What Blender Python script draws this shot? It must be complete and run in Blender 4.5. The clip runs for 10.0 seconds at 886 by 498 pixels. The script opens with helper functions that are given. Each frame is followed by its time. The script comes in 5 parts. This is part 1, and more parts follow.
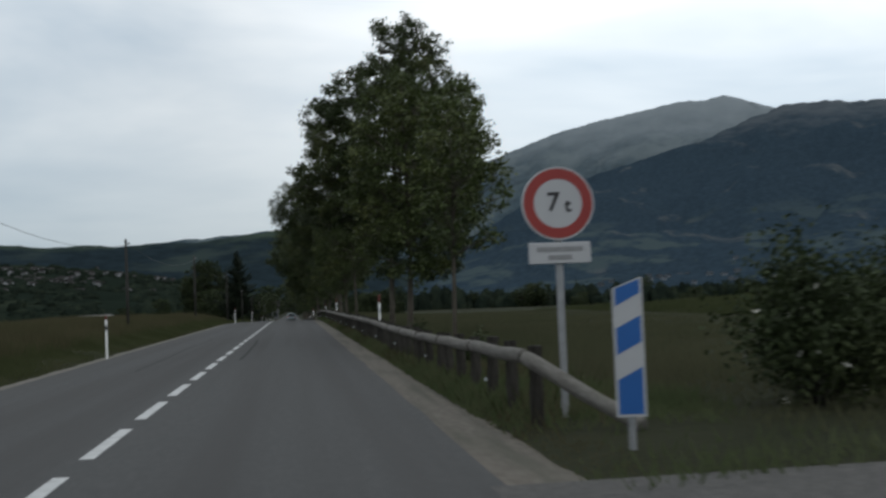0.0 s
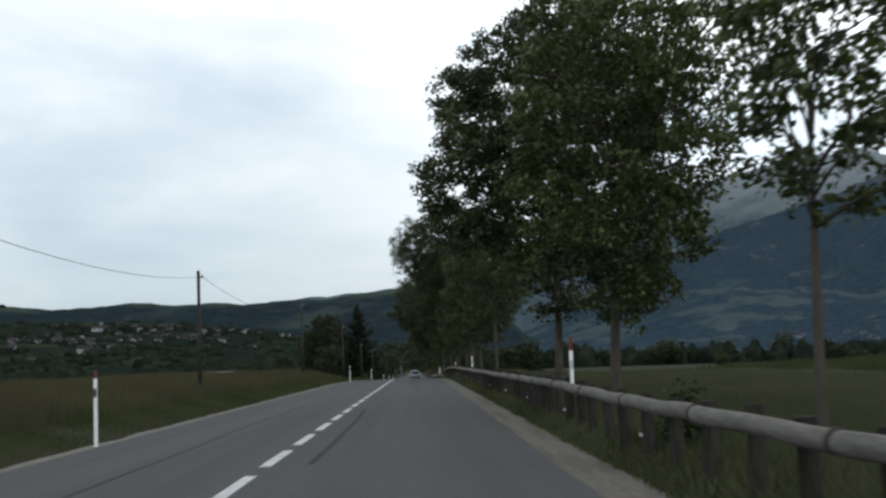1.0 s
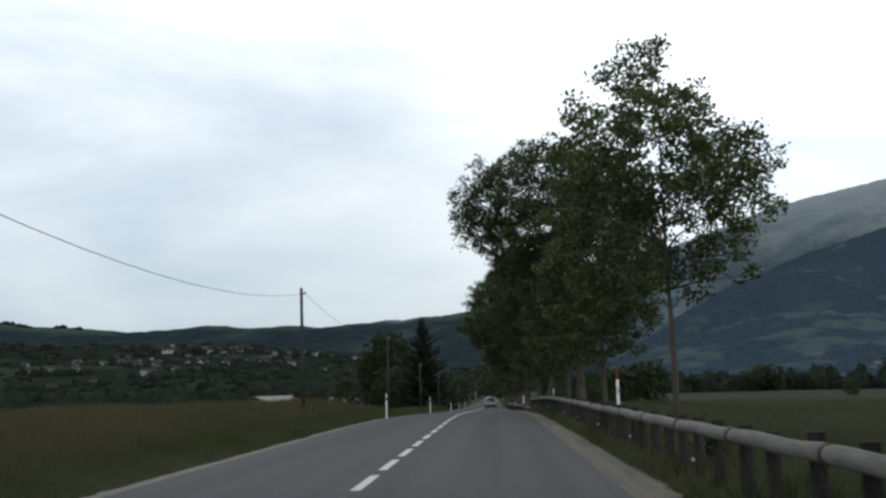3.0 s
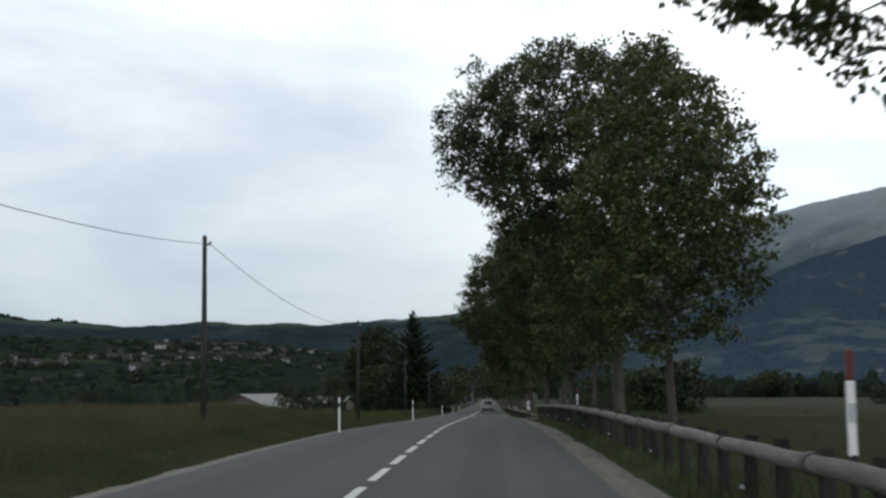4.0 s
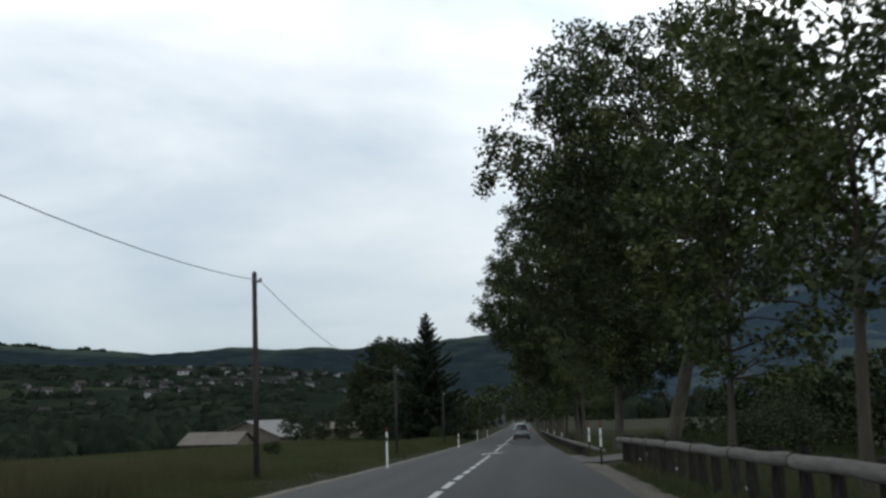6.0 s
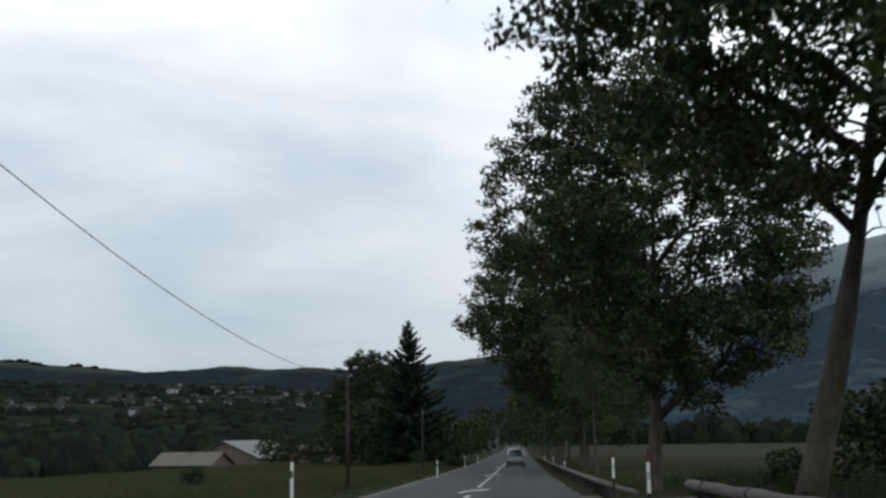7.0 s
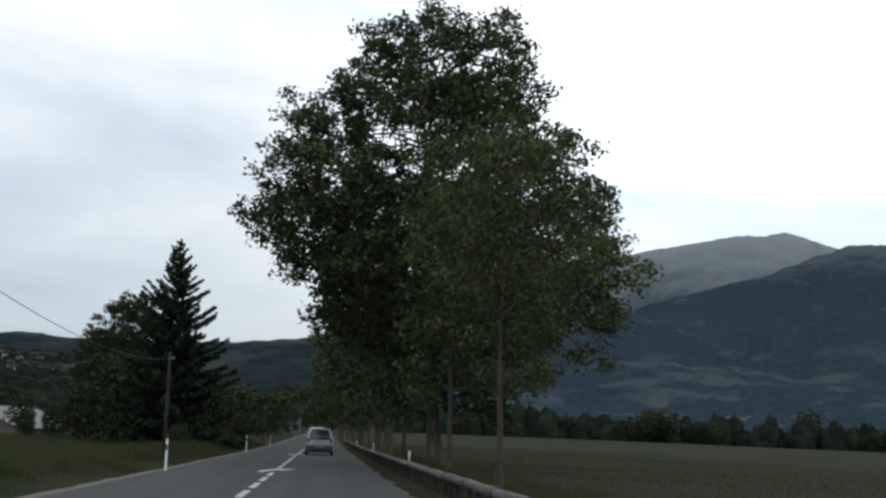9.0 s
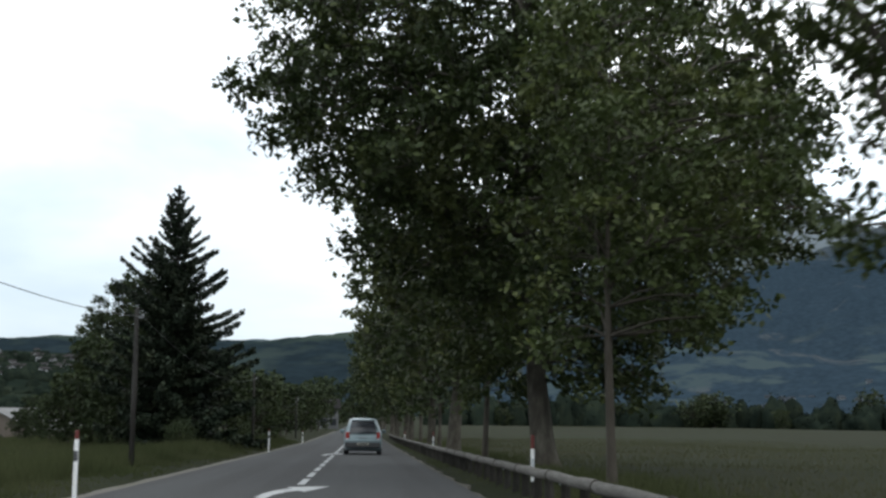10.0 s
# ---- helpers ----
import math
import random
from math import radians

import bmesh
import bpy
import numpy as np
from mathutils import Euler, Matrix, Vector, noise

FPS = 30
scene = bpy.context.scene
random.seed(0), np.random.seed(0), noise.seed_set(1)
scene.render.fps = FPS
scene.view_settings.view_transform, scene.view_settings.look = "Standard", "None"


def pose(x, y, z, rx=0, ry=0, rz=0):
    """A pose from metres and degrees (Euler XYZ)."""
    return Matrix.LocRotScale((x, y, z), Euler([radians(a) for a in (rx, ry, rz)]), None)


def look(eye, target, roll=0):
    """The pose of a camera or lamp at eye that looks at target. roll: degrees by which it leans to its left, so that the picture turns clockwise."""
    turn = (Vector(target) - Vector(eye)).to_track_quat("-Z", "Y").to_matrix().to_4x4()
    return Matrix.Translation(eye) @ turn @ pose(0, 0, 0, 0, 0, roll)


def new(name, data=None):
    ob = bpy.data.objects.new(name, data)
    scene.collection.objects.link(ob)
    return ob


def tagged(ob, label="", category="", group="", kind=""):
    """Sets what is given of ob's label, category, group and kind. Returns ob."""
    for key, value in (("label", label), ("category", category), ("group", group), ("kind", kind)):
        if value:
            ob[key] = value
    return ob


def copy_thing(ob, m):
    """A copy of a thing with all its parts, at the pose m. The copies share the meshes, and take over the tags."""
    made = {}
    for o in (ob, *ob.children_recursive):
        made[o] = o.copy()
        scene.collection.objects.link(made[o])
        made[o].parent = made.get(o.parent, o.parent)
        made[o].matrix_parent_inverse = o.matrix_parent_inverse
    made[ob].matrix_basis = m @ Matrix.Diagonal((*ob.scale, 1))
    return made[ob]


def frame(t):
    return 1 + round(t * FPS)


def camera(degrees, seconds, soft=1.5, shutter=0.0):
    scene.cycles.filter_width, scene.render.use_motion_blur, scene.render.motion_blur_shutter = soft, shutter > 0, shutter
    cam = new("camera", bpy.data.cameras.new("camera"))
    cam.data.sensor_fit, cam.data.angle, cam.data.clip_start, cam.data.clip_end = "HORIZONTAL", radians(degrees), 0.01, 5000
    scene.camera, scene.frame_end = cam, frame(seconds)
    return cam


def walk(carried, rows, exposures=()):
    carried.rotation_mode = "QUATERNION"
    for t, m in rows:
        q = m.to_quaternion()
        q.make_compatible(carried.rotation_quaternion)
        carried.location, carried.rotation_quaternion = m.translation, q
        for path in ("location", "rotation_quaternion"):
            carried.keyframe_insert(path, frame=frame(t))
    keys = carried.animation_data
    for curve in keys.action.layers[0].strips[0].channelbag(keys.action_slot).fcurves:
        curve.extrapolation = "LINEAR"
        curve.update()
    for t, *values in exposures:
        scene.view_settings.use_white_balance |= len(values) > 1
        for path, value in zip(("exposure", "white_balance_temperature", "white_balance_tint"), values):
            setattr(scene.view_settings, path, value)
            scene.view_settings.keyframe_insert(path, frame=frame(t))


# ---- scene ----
cam = camera(38.6, 10.0, soft=2.6, shutter=0.18)
PATH = [
    (0, (2.081, -0.672, 1.462), (2.316, 1.313, 1.54), -2.2),
    (0.3, (2.028, 4.434, 1.422), (2.154, 6.429, 1.482), -3.9),
    (0.5, (1.989, 8.2, 1.365), (2.071, 10.193, 1.508), -5.0),
    (1, (2.018, 17.349, 1.295), (2.062, 19.341, 1.471), -2.0),
    (1.5, (2.0, 26.598, 1.335), (2.02, 28.587, 1.545), -1.1),
    (2, (2.052, 36.061, 1.349), (1.974, 38.048, 1.561), -1.7),
    (2.2, (2.049, 39.923, 1.387), (1.971, 41.911, 1.595), -2.0),
    (3.3, (1.966, 60.77, 1.42), (1.9, 62.757, 1.64), -1.3),
    (3.5, (1.992, 64.675, 1.442), (1.934, 66.662, 1.662), -0.9),
    (4, (1.917, 74.347, 1.455), (1.843, 76.334, 1.673), -0.7),
    (4.5, (1.872, 84.044, 1.438), (1.799, 86.028, 1.676), -1.7),
    (5, (1.858, 93.617, 1.436), (1.773, 95.602, 1.668), -0.4),
    (5.2, (1.744, 97.202, 1.385), (1.639, 99.185, 1.619), -2.2),
    (6.3, (1.722, 116.487, 1.314), (1.6, 118.463, 1.599), -1.6),
    (6.5, (1.722, 120.017, 1.318), (1.604, 121.989, 1.629), -1.6),
    (7, (1.709, 128.936, 1.196), (1.595, 130.912, 1.485), -0.9),
    (7.5, (1.782, 137.851, 1.015), (1.743, 139.832, 1.283), -0.2),
    (8, (1.635, 146.311, 0.795), (1.8, 148.287, 1.059), -0.0),
    (8.5, (1.832, 155.989, 0.594), (2.017, 157.964, 0.843), 2.6),
    (9, (1.536, 165.461, 0.435), (1.709, 167.435, 0.705), 2.1),
    (9.5, (1.393, 175.248, 0.268), (1.522, 177.229, 0.509), 1.4),
    (10, (1.233, 184.921, 0.062), (1.356, 186.901, 0.319), 0.5),
]
walk(cam, [(t, look(eye, target, roll)) for t, eye, target, roll in PATH],
     exposures=((0, -0.38), (0.3, -0.12), (0.5, 0.0), (1, -0.03), (2, 0.0), (4, -0.1), (6.5, -0.2), (8, -0.34), (8.5, -0.18), (9, -0.12), (9.5, -0.15), (10, 0.36)))

# ---- light ----
world = bpy.data.worlds.new("overcast_sky")
scene.world = world
world.use_nodes = True
wn, wl = world.node_tree.nodes, world.node_tree.links
wn.clear()
w_out, w_bg = wn.new("ShaderNodeOutputWorld"), wn.new("ShaderNodeBackground")
w_sky = wn.new("ShaderNodeTexSky")
w_sky.sky_type, w_sky.sun_disc = "NISHITA", False
w_sky.sun_elevation, w_sky.sun_rotation = radians(48), radians(120)
w_dim = wn.new("ShaderNodeVectorMath")
w_dim.operation = "SCALE"
w_dim.inputs["Scale"].default_value = 0.10
wl.new(w_sky.outputs["Color"], w_dim.inputs[0])
w_co = wn.new("ShaderNodeTexCoord")
w_map = wn.new("ShaderNodeMapping")
w_map.inputs["Scale"].default_value = (1.0, 1.0, 3.4)
w_map.inputs["Rotation"].default_value = (0.0, radians(12), radians(25))
wl.new(w_co.outputs["Generated"], w_map.inputs["Vector"])
w_n1 = wn.new("ShaderNodeTexNoise")
w_n1.inputs["Scale"].default_value, w_n1.inputs["Detail"].default_value, w_n1.inputs["Roughness"].default_value = 2.3, 5.0, 0.5
w_n1.inputs["Distortion"].default_value = 0.35
wl.new(w_map.outputs["Vector"], w_n1.inputs["Vector"])
w_r1 = wn.new("ShaderNodeValToRGB")
w_r1.color_ramp.elements[0].position, w_r1.color_ramp.elements[0].color = 0.36, (0.69, 0.785, 0.865, 1)
w_r1.color_ramp.elements[1].position, w_r1.color_ramp.elements[1].color = 0.62, (1.12, 1.14, 1.14, 1)
wl.new(w_n1.outputs["Fac"], w_r1.inputs["Fac"])
# the cloud deck is duller low down
w_sep = wn.new("ShaderNodeSeparateXYZ")
wl.new(w_co.outputs["Generated"], w_sep.inputs[0])
w_low = wn.new("ShaderNodeMapRange")
w_low.inputs["From Min"].default_value, w_low.inputs["From Max"].default_value = 0.02, 0.34
wl.new(w_sep.outputs["Z"], w_low.inputs["Value"])
w_tint = wn.new("ShaderNodeValToRGB")
w_tint.color_ramp.elements[0].color, w_tint.color_ramp.elements[1].color = (0.46, 0.515, 0.56, 1), (1, 1, 1, 1)
wl.new(w_low.outputs["Result"], w_tint.inputs["Fac"])
w_bri = wn.new("ShaderNodeVectorMath")
w_bri.operation = "MULTIPLY"
wl.new(w_r1.outputs["Color"], w_bri.inputs[0])
wl.new(w_tint.outputs["Color"], w_bri.inputs[1])
# the veil of cloud is thinner over the field's side
w_dot = wn.new("ShaderNodeVectorMath")
w_dot.operation = "DOT_PRODUCT"
w_dot.inputs[1].default_value = (0.36, 0.88, 0.31)
wl.new(w_co.outputs["Generated"], w_dot.inputs[0])
w_veil = wn.new("ShaderNodeMapRange")
w_veil.interpolation_type = "SMOOTHSTEP"
w_veil.inputs["From Min"].default_value, w_veil.inputs["From Max"].default_value = 0.88, 1.0
w_veil.inputs["To Min"].default_value, w_veil.inputs["To Max"].default_value = 1.0, 1.4
wl.new(w_dot.outputs["Value"], w_veil.inputs["Value"])
w_thin = wn.new("ShaderNodeVectorMath")
w_thin.operation = "SCALE"
wl.new(w_bri.outputs[0], w_thin.inputs[0])
wl.new(w_veil.outputs["Result"], w_thin.inputs["Scale"])
w_mix = wn.new("ShaderNodeMix")
w_mix.data_type = "RGBA"
w_mix.inputs["Factor"].default_value = 0.88
wl.new(w_dim.outputs[0], w_mix.inputs["A"])
wl.new(w_thin.outputs[0], w_mix.inputs["B"])
wl.new(w_mix.outputs["Result"], w_bg.inputs["Color"])
w_bg.inputs["Strength"].default_value = 1.30
wl.new(w_bg.outputs[0], w_out.inputs["Surface"])

sun = new("sun", bpy.data.lights.new("sun", "SUN"))
sun.data.energy, sun.data.angle, sun.data.color = 0.5, radians(18), (1.0, 0.95, 0.88)
sun.matrix_world = look((60, -40, 80), (0, 40, 0))


# ---- materials ----
def material(name, colors, scale=1.0, rough=0.8, metal=0.0, bump=0.0, bump_scale=None, detail=6.0, spec=0.4,
             stretch=(1, 1, 1), island=0.0, translucent=0.0, second=None, coat=0.0, piece=0.0, streak=None):
    """Noise-mixed colours, a broad second noise for stains, bump, optional random tone for each island or piece."""
    m = bpy.data.materials.new(name)
    m.use_nodes = True
    n, l = m.node_tree.nodes, m.node_tree.links
    b = n["Principled BSDF"]
    co = n.new("ShaderNodeTexCoord")
    mp = n.new("ShaderNodeMapping")
    mp.inputs["Scale"].default_value = stretch
    l.new(co.outputs["Object"], mp.inputs["Vector"])
    t = n.new("ShaderNodeTexNoise")
    t.inputs["Scale"].default_value, t.inputs["Detail"].default_value, t.inputs["Roughness"].default_value = scale, detail, 0.6
    l.new(mp.outputs["Vector"], t.inputs["Vector"])
    r = n.new("ShaderNodeValToRGB")
    r.color_ramp.elements[0].position, r.color_ramp.elements[1].position = 0.3, 0.72
    r.color_ramp.elements[0].color, r.color_ramp.elements[-1].color = (*colors[0], 1), (*colors[-1], 1)
    for i, c in enumerate(colors[1:-1]):
        e = r.color_ramp.elements.new(0.3 + 0.42 * (i + 1) / (len(colors) - 1))
        e.color = (*c, 1)
    l.new(t.outputs["Fac"], r.inputs["Fac"])
    out = r.outputs["Color"]
    if second:
        colour, sscale, lo, hi = second
        t2 = n.new("ShaderNodeTexNoise")
        t2.inputs["Scale"].default_value, t2.inputs["Detail"].default_value = sscale, 4.0
        if streak:
            mp2 = n.new("ShaderNodeMapping")
            mp2.inputs["Scale"].default_value = streak
            l.new(co.outputs["Object"], mp2.inputs["Vector"])
            l.new(mp2.outputs["Vector"], t2.inputs["Vector"])
        else:
            l.new(mp.outputs["Vector"], t2.inputs["Vector"])
        mr = n.new("ShaderNodeMapRange")
        mr.inputs["From Min"].default_value, mr.inputs["From Max"].default_value = lo, hi
        l.new(t2.outputs["Fac"], mr.inputs["Value"])
        mx = n.new("ShaderNodeMix")
        mx.data_type = "RGBA"
        l.new(mr.outputs["Result"], mx.inputs["Factor"])
        l.new(out, mx.inputs["A"])
        mx.inputs["B"].default_value = (*colour, 1)
        out = mx.outputs["Result"]
    if island or piece:
        if island:
            g = n.new("ShaderNodeNewGeometry").outputs["Random Per Island"]
        else:
            g = n.new("ShaderNodeObjectInfo").outputs["Random"]
        amount = island or piece
        mr = n.new("ShaderNodeMapRange")
        mr.inputs["To Min"].default_value, mr.inputs["To Max"].default_value = 1 - amount, 1 + amount
        l.new(g, mr.inputs["Value"])
        sc = n.new("ShaderNodeVectorMath")
        sc.operation = "SCALE"
        l.new(out, sc.inputs[0])
        l.new(mr.outputs["Result"], sc.inputs["Scale"])
        out = sc.outputs[0]
    l.new(out, b.inputs["Base Color"])
    b.inputs["Roughness"].default_value, b.inputs["Metallic"].default_value = rough, metal
    b.inputs["Specular IOR Level"].default_value = spec
    if coat:
        b.inputs["Coat Weight"].default_value, b.inputs["Coat Roughness"].default_value = coat, 0.08
    if bump:
        t3 = n.new("ShaderNodeTexNoise")
        t3.inputs["Scale"].default_value, t3.inputs["Detail"].default_value = bump_scale or scale * 3, 5.0
        l.new(mp.outputs["Vector"], t3.inputs["Vector"])
        bp = n.new("ShaderNodeBump")
        bp.inputs["Strength"].default_value, bp.inputs["Distance"].default_value = min(1.0, bump), 0.05
        l.new(t3.outputs["Fac"], bp.inputs["Height"])
        l.new(bp.outputs["Normal"], b.inputs["Normal"])
    if translucent:
        tr = n.new("ShaderNodeBsdfTranslucent")
        l.new(out, tr.inputs["Color"])
        ms = n.new("ShaderNodeMixShader")
        ms.inputs[0].default_value = translucent
        l.new(b.outputs[0], ms.inputs[1])
        l.new(tr.outputs[0], ms.inputs[2])
        l.new(ms.outputs[0], n["Material Output"].inputs["Surface"])
    return m


ASPHALT = material("asphalt", [(0.040, 0.0415, 0.0425), (0.046, 0.0475, 0.048), (0.056, 0.0565, 0.0565)], 14.0, 0.9, bump=0.25, bump_scale=90,
                   second=((0.037, 0.037, 0.037), 0.8, 0.42, 0.62), streak=(1.5, 0.02, 1), stretch=(1, 0.22, 1), spec=0.25)
TAR = material("tar", [(0.026, 0.027, 0.028), (0.034, 0.034, 0.035)], 4.0, 0.95, spec=0.1)
GRAVEL = material("gravel", [(0.058, 0.050, 0.040), (0.084, 0.073, 0.059), (0.112, 0.100, 0.083)], 12.0, 0.95, bump=0.3, bump_scale=40, stretch=(1, 0.3, 1),
                  second=((0.045, 0.044, 0.031), 1.0, 0.46, 0.68), streak=(3.5, 0.22, 1))
PAINT = material("road_paint", [(0.34, 0.35, 0.35), (0.44, 0.45, 0.45)], 5.0, 0.7, bump=0.2, bump_scale=60, second=((0.20, 0.20, 0.20), 3.0, 0.52, 0.8))
SOIL = material("meadow_ground", [(0.016, 0.0185, 0.010), (0.021, 0.0235, 0.0125), (0.027, 0.028, 0.016)], 0.35, 1.0, bump=0.5, bump_scale=5.0, spec=0.05,
                second=((0.019, 0.024, 0.0115), 0.035, 0.45, 0.75))
CROP = material("standing_crop", [(0.038, 0.048, 0.022), (0.048, 0.057, 0.027), (0.060, 0.064, 0.034)], 0.2, 0.9, island=0.10, translucent=0.5, spec=0.0)
SCRUB = material("dark_weeds", [(0.026, 0.036, 0.015), (0.034, 0.044, 0.019), (0.044, 0.050, 0.024)], 0.4, 0.9, island=0.12, translucent=0.4, spec=0.0)
GRASS = material("grass_blades", [(0.042, 0.053, 0.024), (0.056, 0.065, 0.031), (0.074, 0.077, 0.042)], 0.35, 0.9, island=0.10, translucent=0.5, spec=0.0)
VERGE = material("verge_grass_blades", [(0.050, 0.068, 0.032), (0.068, 0.086, 0.042), (0.094, 0.104, 0.058)], 0.5, 0.9, island=0.14, translucent=0.5, spec=0.0)
FIELD = material("field_grass_blades", [(0.054, 0.061, 0.034), (0.066, 0.070, 0.041), (0.080, 0.077, 0.049)], 0.2, 0.9, island=0.08, translucent=0.5, spec=0.0)
DRY = material("seed_grass", [(0.056, 0.056, 0.031), (0.070, 0.066, 0.038), (0.088, 0.077, 0.048)], 0.25, 0.9, island=0.10, translucent=0.5, spec=0.0)
LEAF = material("plane_leaves", [(0.017, 0.028, 0.009), (0.035, 0.050, 0.016), (0.078, 0.090, 0.029)], 0.45, 0.6, island=0.42, translucent=0.24, spec=0.3)
LEAF_YOUNG = material("young_plane_leaves", [(0.029, 0.044, 0.014), (0.050, 0.068, 0.020), (0.092, 0.102, 0.033)], 0.45, 0.6, island=0.42, translucent=0.28, spec=0.3)
LEAF_DARK = material("hedge_leaves", [(0.018, 0.028, 0.012), (0.030, 0.042, 0.017), (0.048, 0.055, 0.022)], 0.3, 0.7, island=0.3, translucent=0.2, spec=0.15)
NEEDLE = material("needles", [(0.012, 0.020, 0.013), (0.020, 0.030, 0.018), (0.032, 0.038, 0.02)], 0.8, 0.7, island=0.3, spec=0.15)
BARK = material("plane_bark", [(0.032, 0.029, 0.023), (0.058, 0.053, 0.043), (0.105, 0.099, 0.080)], 4.5, 0.9, bump=0.7, bump_scale=14, stretch=(1, 1, 0.45), spec=0.15)
BARK_THIN = material("young_bark", [(0.046, 0.040, 0.032), (0.078, 0.070, 0.058)], 6.0, 0.9, bump=0.5, stretch=(1, 1, 0.3), spec=0.15)
LOG = material("weathered_log", [(0.088, 0.084, 0.076), (0.128, 0.123, 0.113), (0.178, 0.173, 0.161)], 3.0, 0.9, bump=0.6, bump_scale=18,
               stretch=(6, 0.7, 6), second=((0.10, 0.095, 0.08), 1.4, 0.52, 0.75), piece=0.12, spec=0.2)
POST_WOOD = material("dark_post_wood", [(0.022, 0.021, 0.018), (0.035, 0.033, 0.029), (0.055, 0.052, 0.047)], 4.0, 0.95, bump=0.7, stretch=(4, 4, 0.6), piece=0.25, spec=0.15)
STEEL = material("galvanised_steel", [(0.20, 0.21, 0.22), (0.28, 0.29, 0.30)], 6.0, 0.5, metal=0.5, bump=0.1)
SLEEVE = material("rusted_sleeve", [(0.04, 0.035, 0.03), (0.07, 0.06, 0.05)], 8.0, 0.7, metal=0.3)
WHITE = material("white_plastic", [(0.68, 0.69, 0.68), (0.78, 0.79, 0.79)], 3.0, 0.45, second=((0.50, 0.50, 0.46), 5.0, 0.58, 0.85))
RED = material("red_plastic", [(0.09, 0.018, 0.015), (0.125, 0.024, 0.02)], 4.0, 0.5)
BAND = material("dark_reflector_band", [(0.05, 0.052, 0.056), (0.08, 0.082, 0.086)], 20.0, 0.35)
WOODS = material("far_foliage", [(0.0080, 0.0124, 0.0097), (0.0140, 0.0200, 0.0150), (0.024, 0.031, 0.020)], 0.22, 1.0, bump=1.0, bump_scale=0.9, spec=0.0, island=0.22)
GREEN_FIELD = material("hillside_meadow", [(0.022, 0.028, 0.018), (0.030, 0.036, 0.022)], 0.05, 1.0, spec=0.0, bump=0.5, bump_scale=0.4)
REFLECT = material("reflector", [(0.35, 0.38, 0.40), (0.48, 0.52, 0.54)], 20.0, 0.25)
SIGN_WHITE = material("sign_white", [(0.32, 0.33, 0.345), (0.36, 0.37, 0.38)], 2.0, 0.4)
SIGN_RED = material("sign_red", [(0.20, 0.02, 0.018), (0.24, 0.027, 0.022)], 2.0, 0.4)
SIGN_BLUE = material("sign_blue", [(0.008, 0.072, 0.25), (0.012, 0.088, 0.29)], 2.0, 0.4)
BLACK = material("sign_black", [(0.012, 0.012, 0.014), (0.018, 0.018, 0.02)], 2.0, 0.5)
GREY_INK = material("faded_ink", [(0.16, 0.165, 0.17), (0.22, 0.225, 0.23)], 30.0, 0.6)
POLE_WOOD = material("creosoted_wood", [(0.028, 0.027, 0.025), (0.045, 0.043, 0.040), (0.066, 0.064, 0.060)], 2.0, 0.9, bump=0.5, stretch=(6, 6, 0.4), spec=0.2)
CABLE = material("black_cable", [(0.02, 0.02, 0.022), (0.035, 0.035, 0.037)], 4.0, 0.6)
WALL = material("render_wall", [(0.15, 0.158, 0.165), (0.33, 0.338, 0.345)], 0.5, 0.9, second=((0.11, 0.115, 0.12), 0.2, 0.5, 0.8), piece=0.5)
# hamlet roofs and walls are coloured blue-grey to match the mountain's painted haze
ROOF_HAZE = material("hazed_hamlet_roof", [(0.026, 0.033, 0.040), (0.040, 0.048, 0.056)], 0.8, 0.9, spec=0.1, piece=0.3)
WALL_HAZE = material("hazed_hamlet_wall", [(0.07, 0.085, 0.10), (0.12, 0.137, 0.152)], 0.5, 0.9, piece=0.4)
WALL_TAN = material("brick_tan_wall", [(0.090, 0.074, 0.060), (0.130, 0.110, 0.090)], 0.6, 0.9, bump=0.2)
TILE = material("roof_tiles", [(0.022, 0.021, 0.022), (0.038, 0.035, 0.035)], 0.8, 0.9, piece=0.4, spec=0.1)
SHEET = material("fibre_cement_roof", [(0.125, 0.126, 0.124), (0.175, 0.176, 0.173)], 0.4, 0.8, second=((0.17, 0.165, 0.155), 0.15, 0.5, 0.8))
SHEET_OLD = material("old_tile_roof", [(0.085, 0.076, 0.064), (0.125, 0.113, 0.097)], 0.3, 0.9)
GLASS_DARK = material("dark_window_glass", [(0.015, 0.018, 0.022), (0.025, 0.028, 0.032)], 1.0, 0.12, spec=0.6)
CAR_PAINT = material("silver_blue_car_paint", [(0.155, 0.21, 0.225), (0.17, 0.225, 0.24)], 2.0, 0.35, metal=0.35, coat=0.6)
CAR_TRIM = material("dark_bumper_plastic", [(0.03, 0.032, 0.034), (0.045, 0.047, 0.05)], 8.0, 0.6)
RUBBER = material("tyre_rubber", [(0.014, 0.014, 0.015), (0.022, 0.022, 0.023)], 20.0, 0.85)
LAMP_RED = material("tail_lamp_lens", [(0.20, 0.018, 0.016), (0.28, 0.03, 0.025)], 9.0, 0.2, spec=0.6)
LAMP_CLEAR = material("clear_lamp_lens", [(0.35, 0.35, 0.36), (0.45, 0.45, 0.46)], 9.0, 0.2, spec=0.6)
PLATE = material("number_plate", [(0.24, 0.235, 0.19), (0.30, 0.295, 0.25)], 6.0, 0.5)
FLOWER = material("pale_blossom", [(0.30, 0.30, 0.26), (0.42, 0.42, 0.38)], 5.0, 0.8, island=0.2)


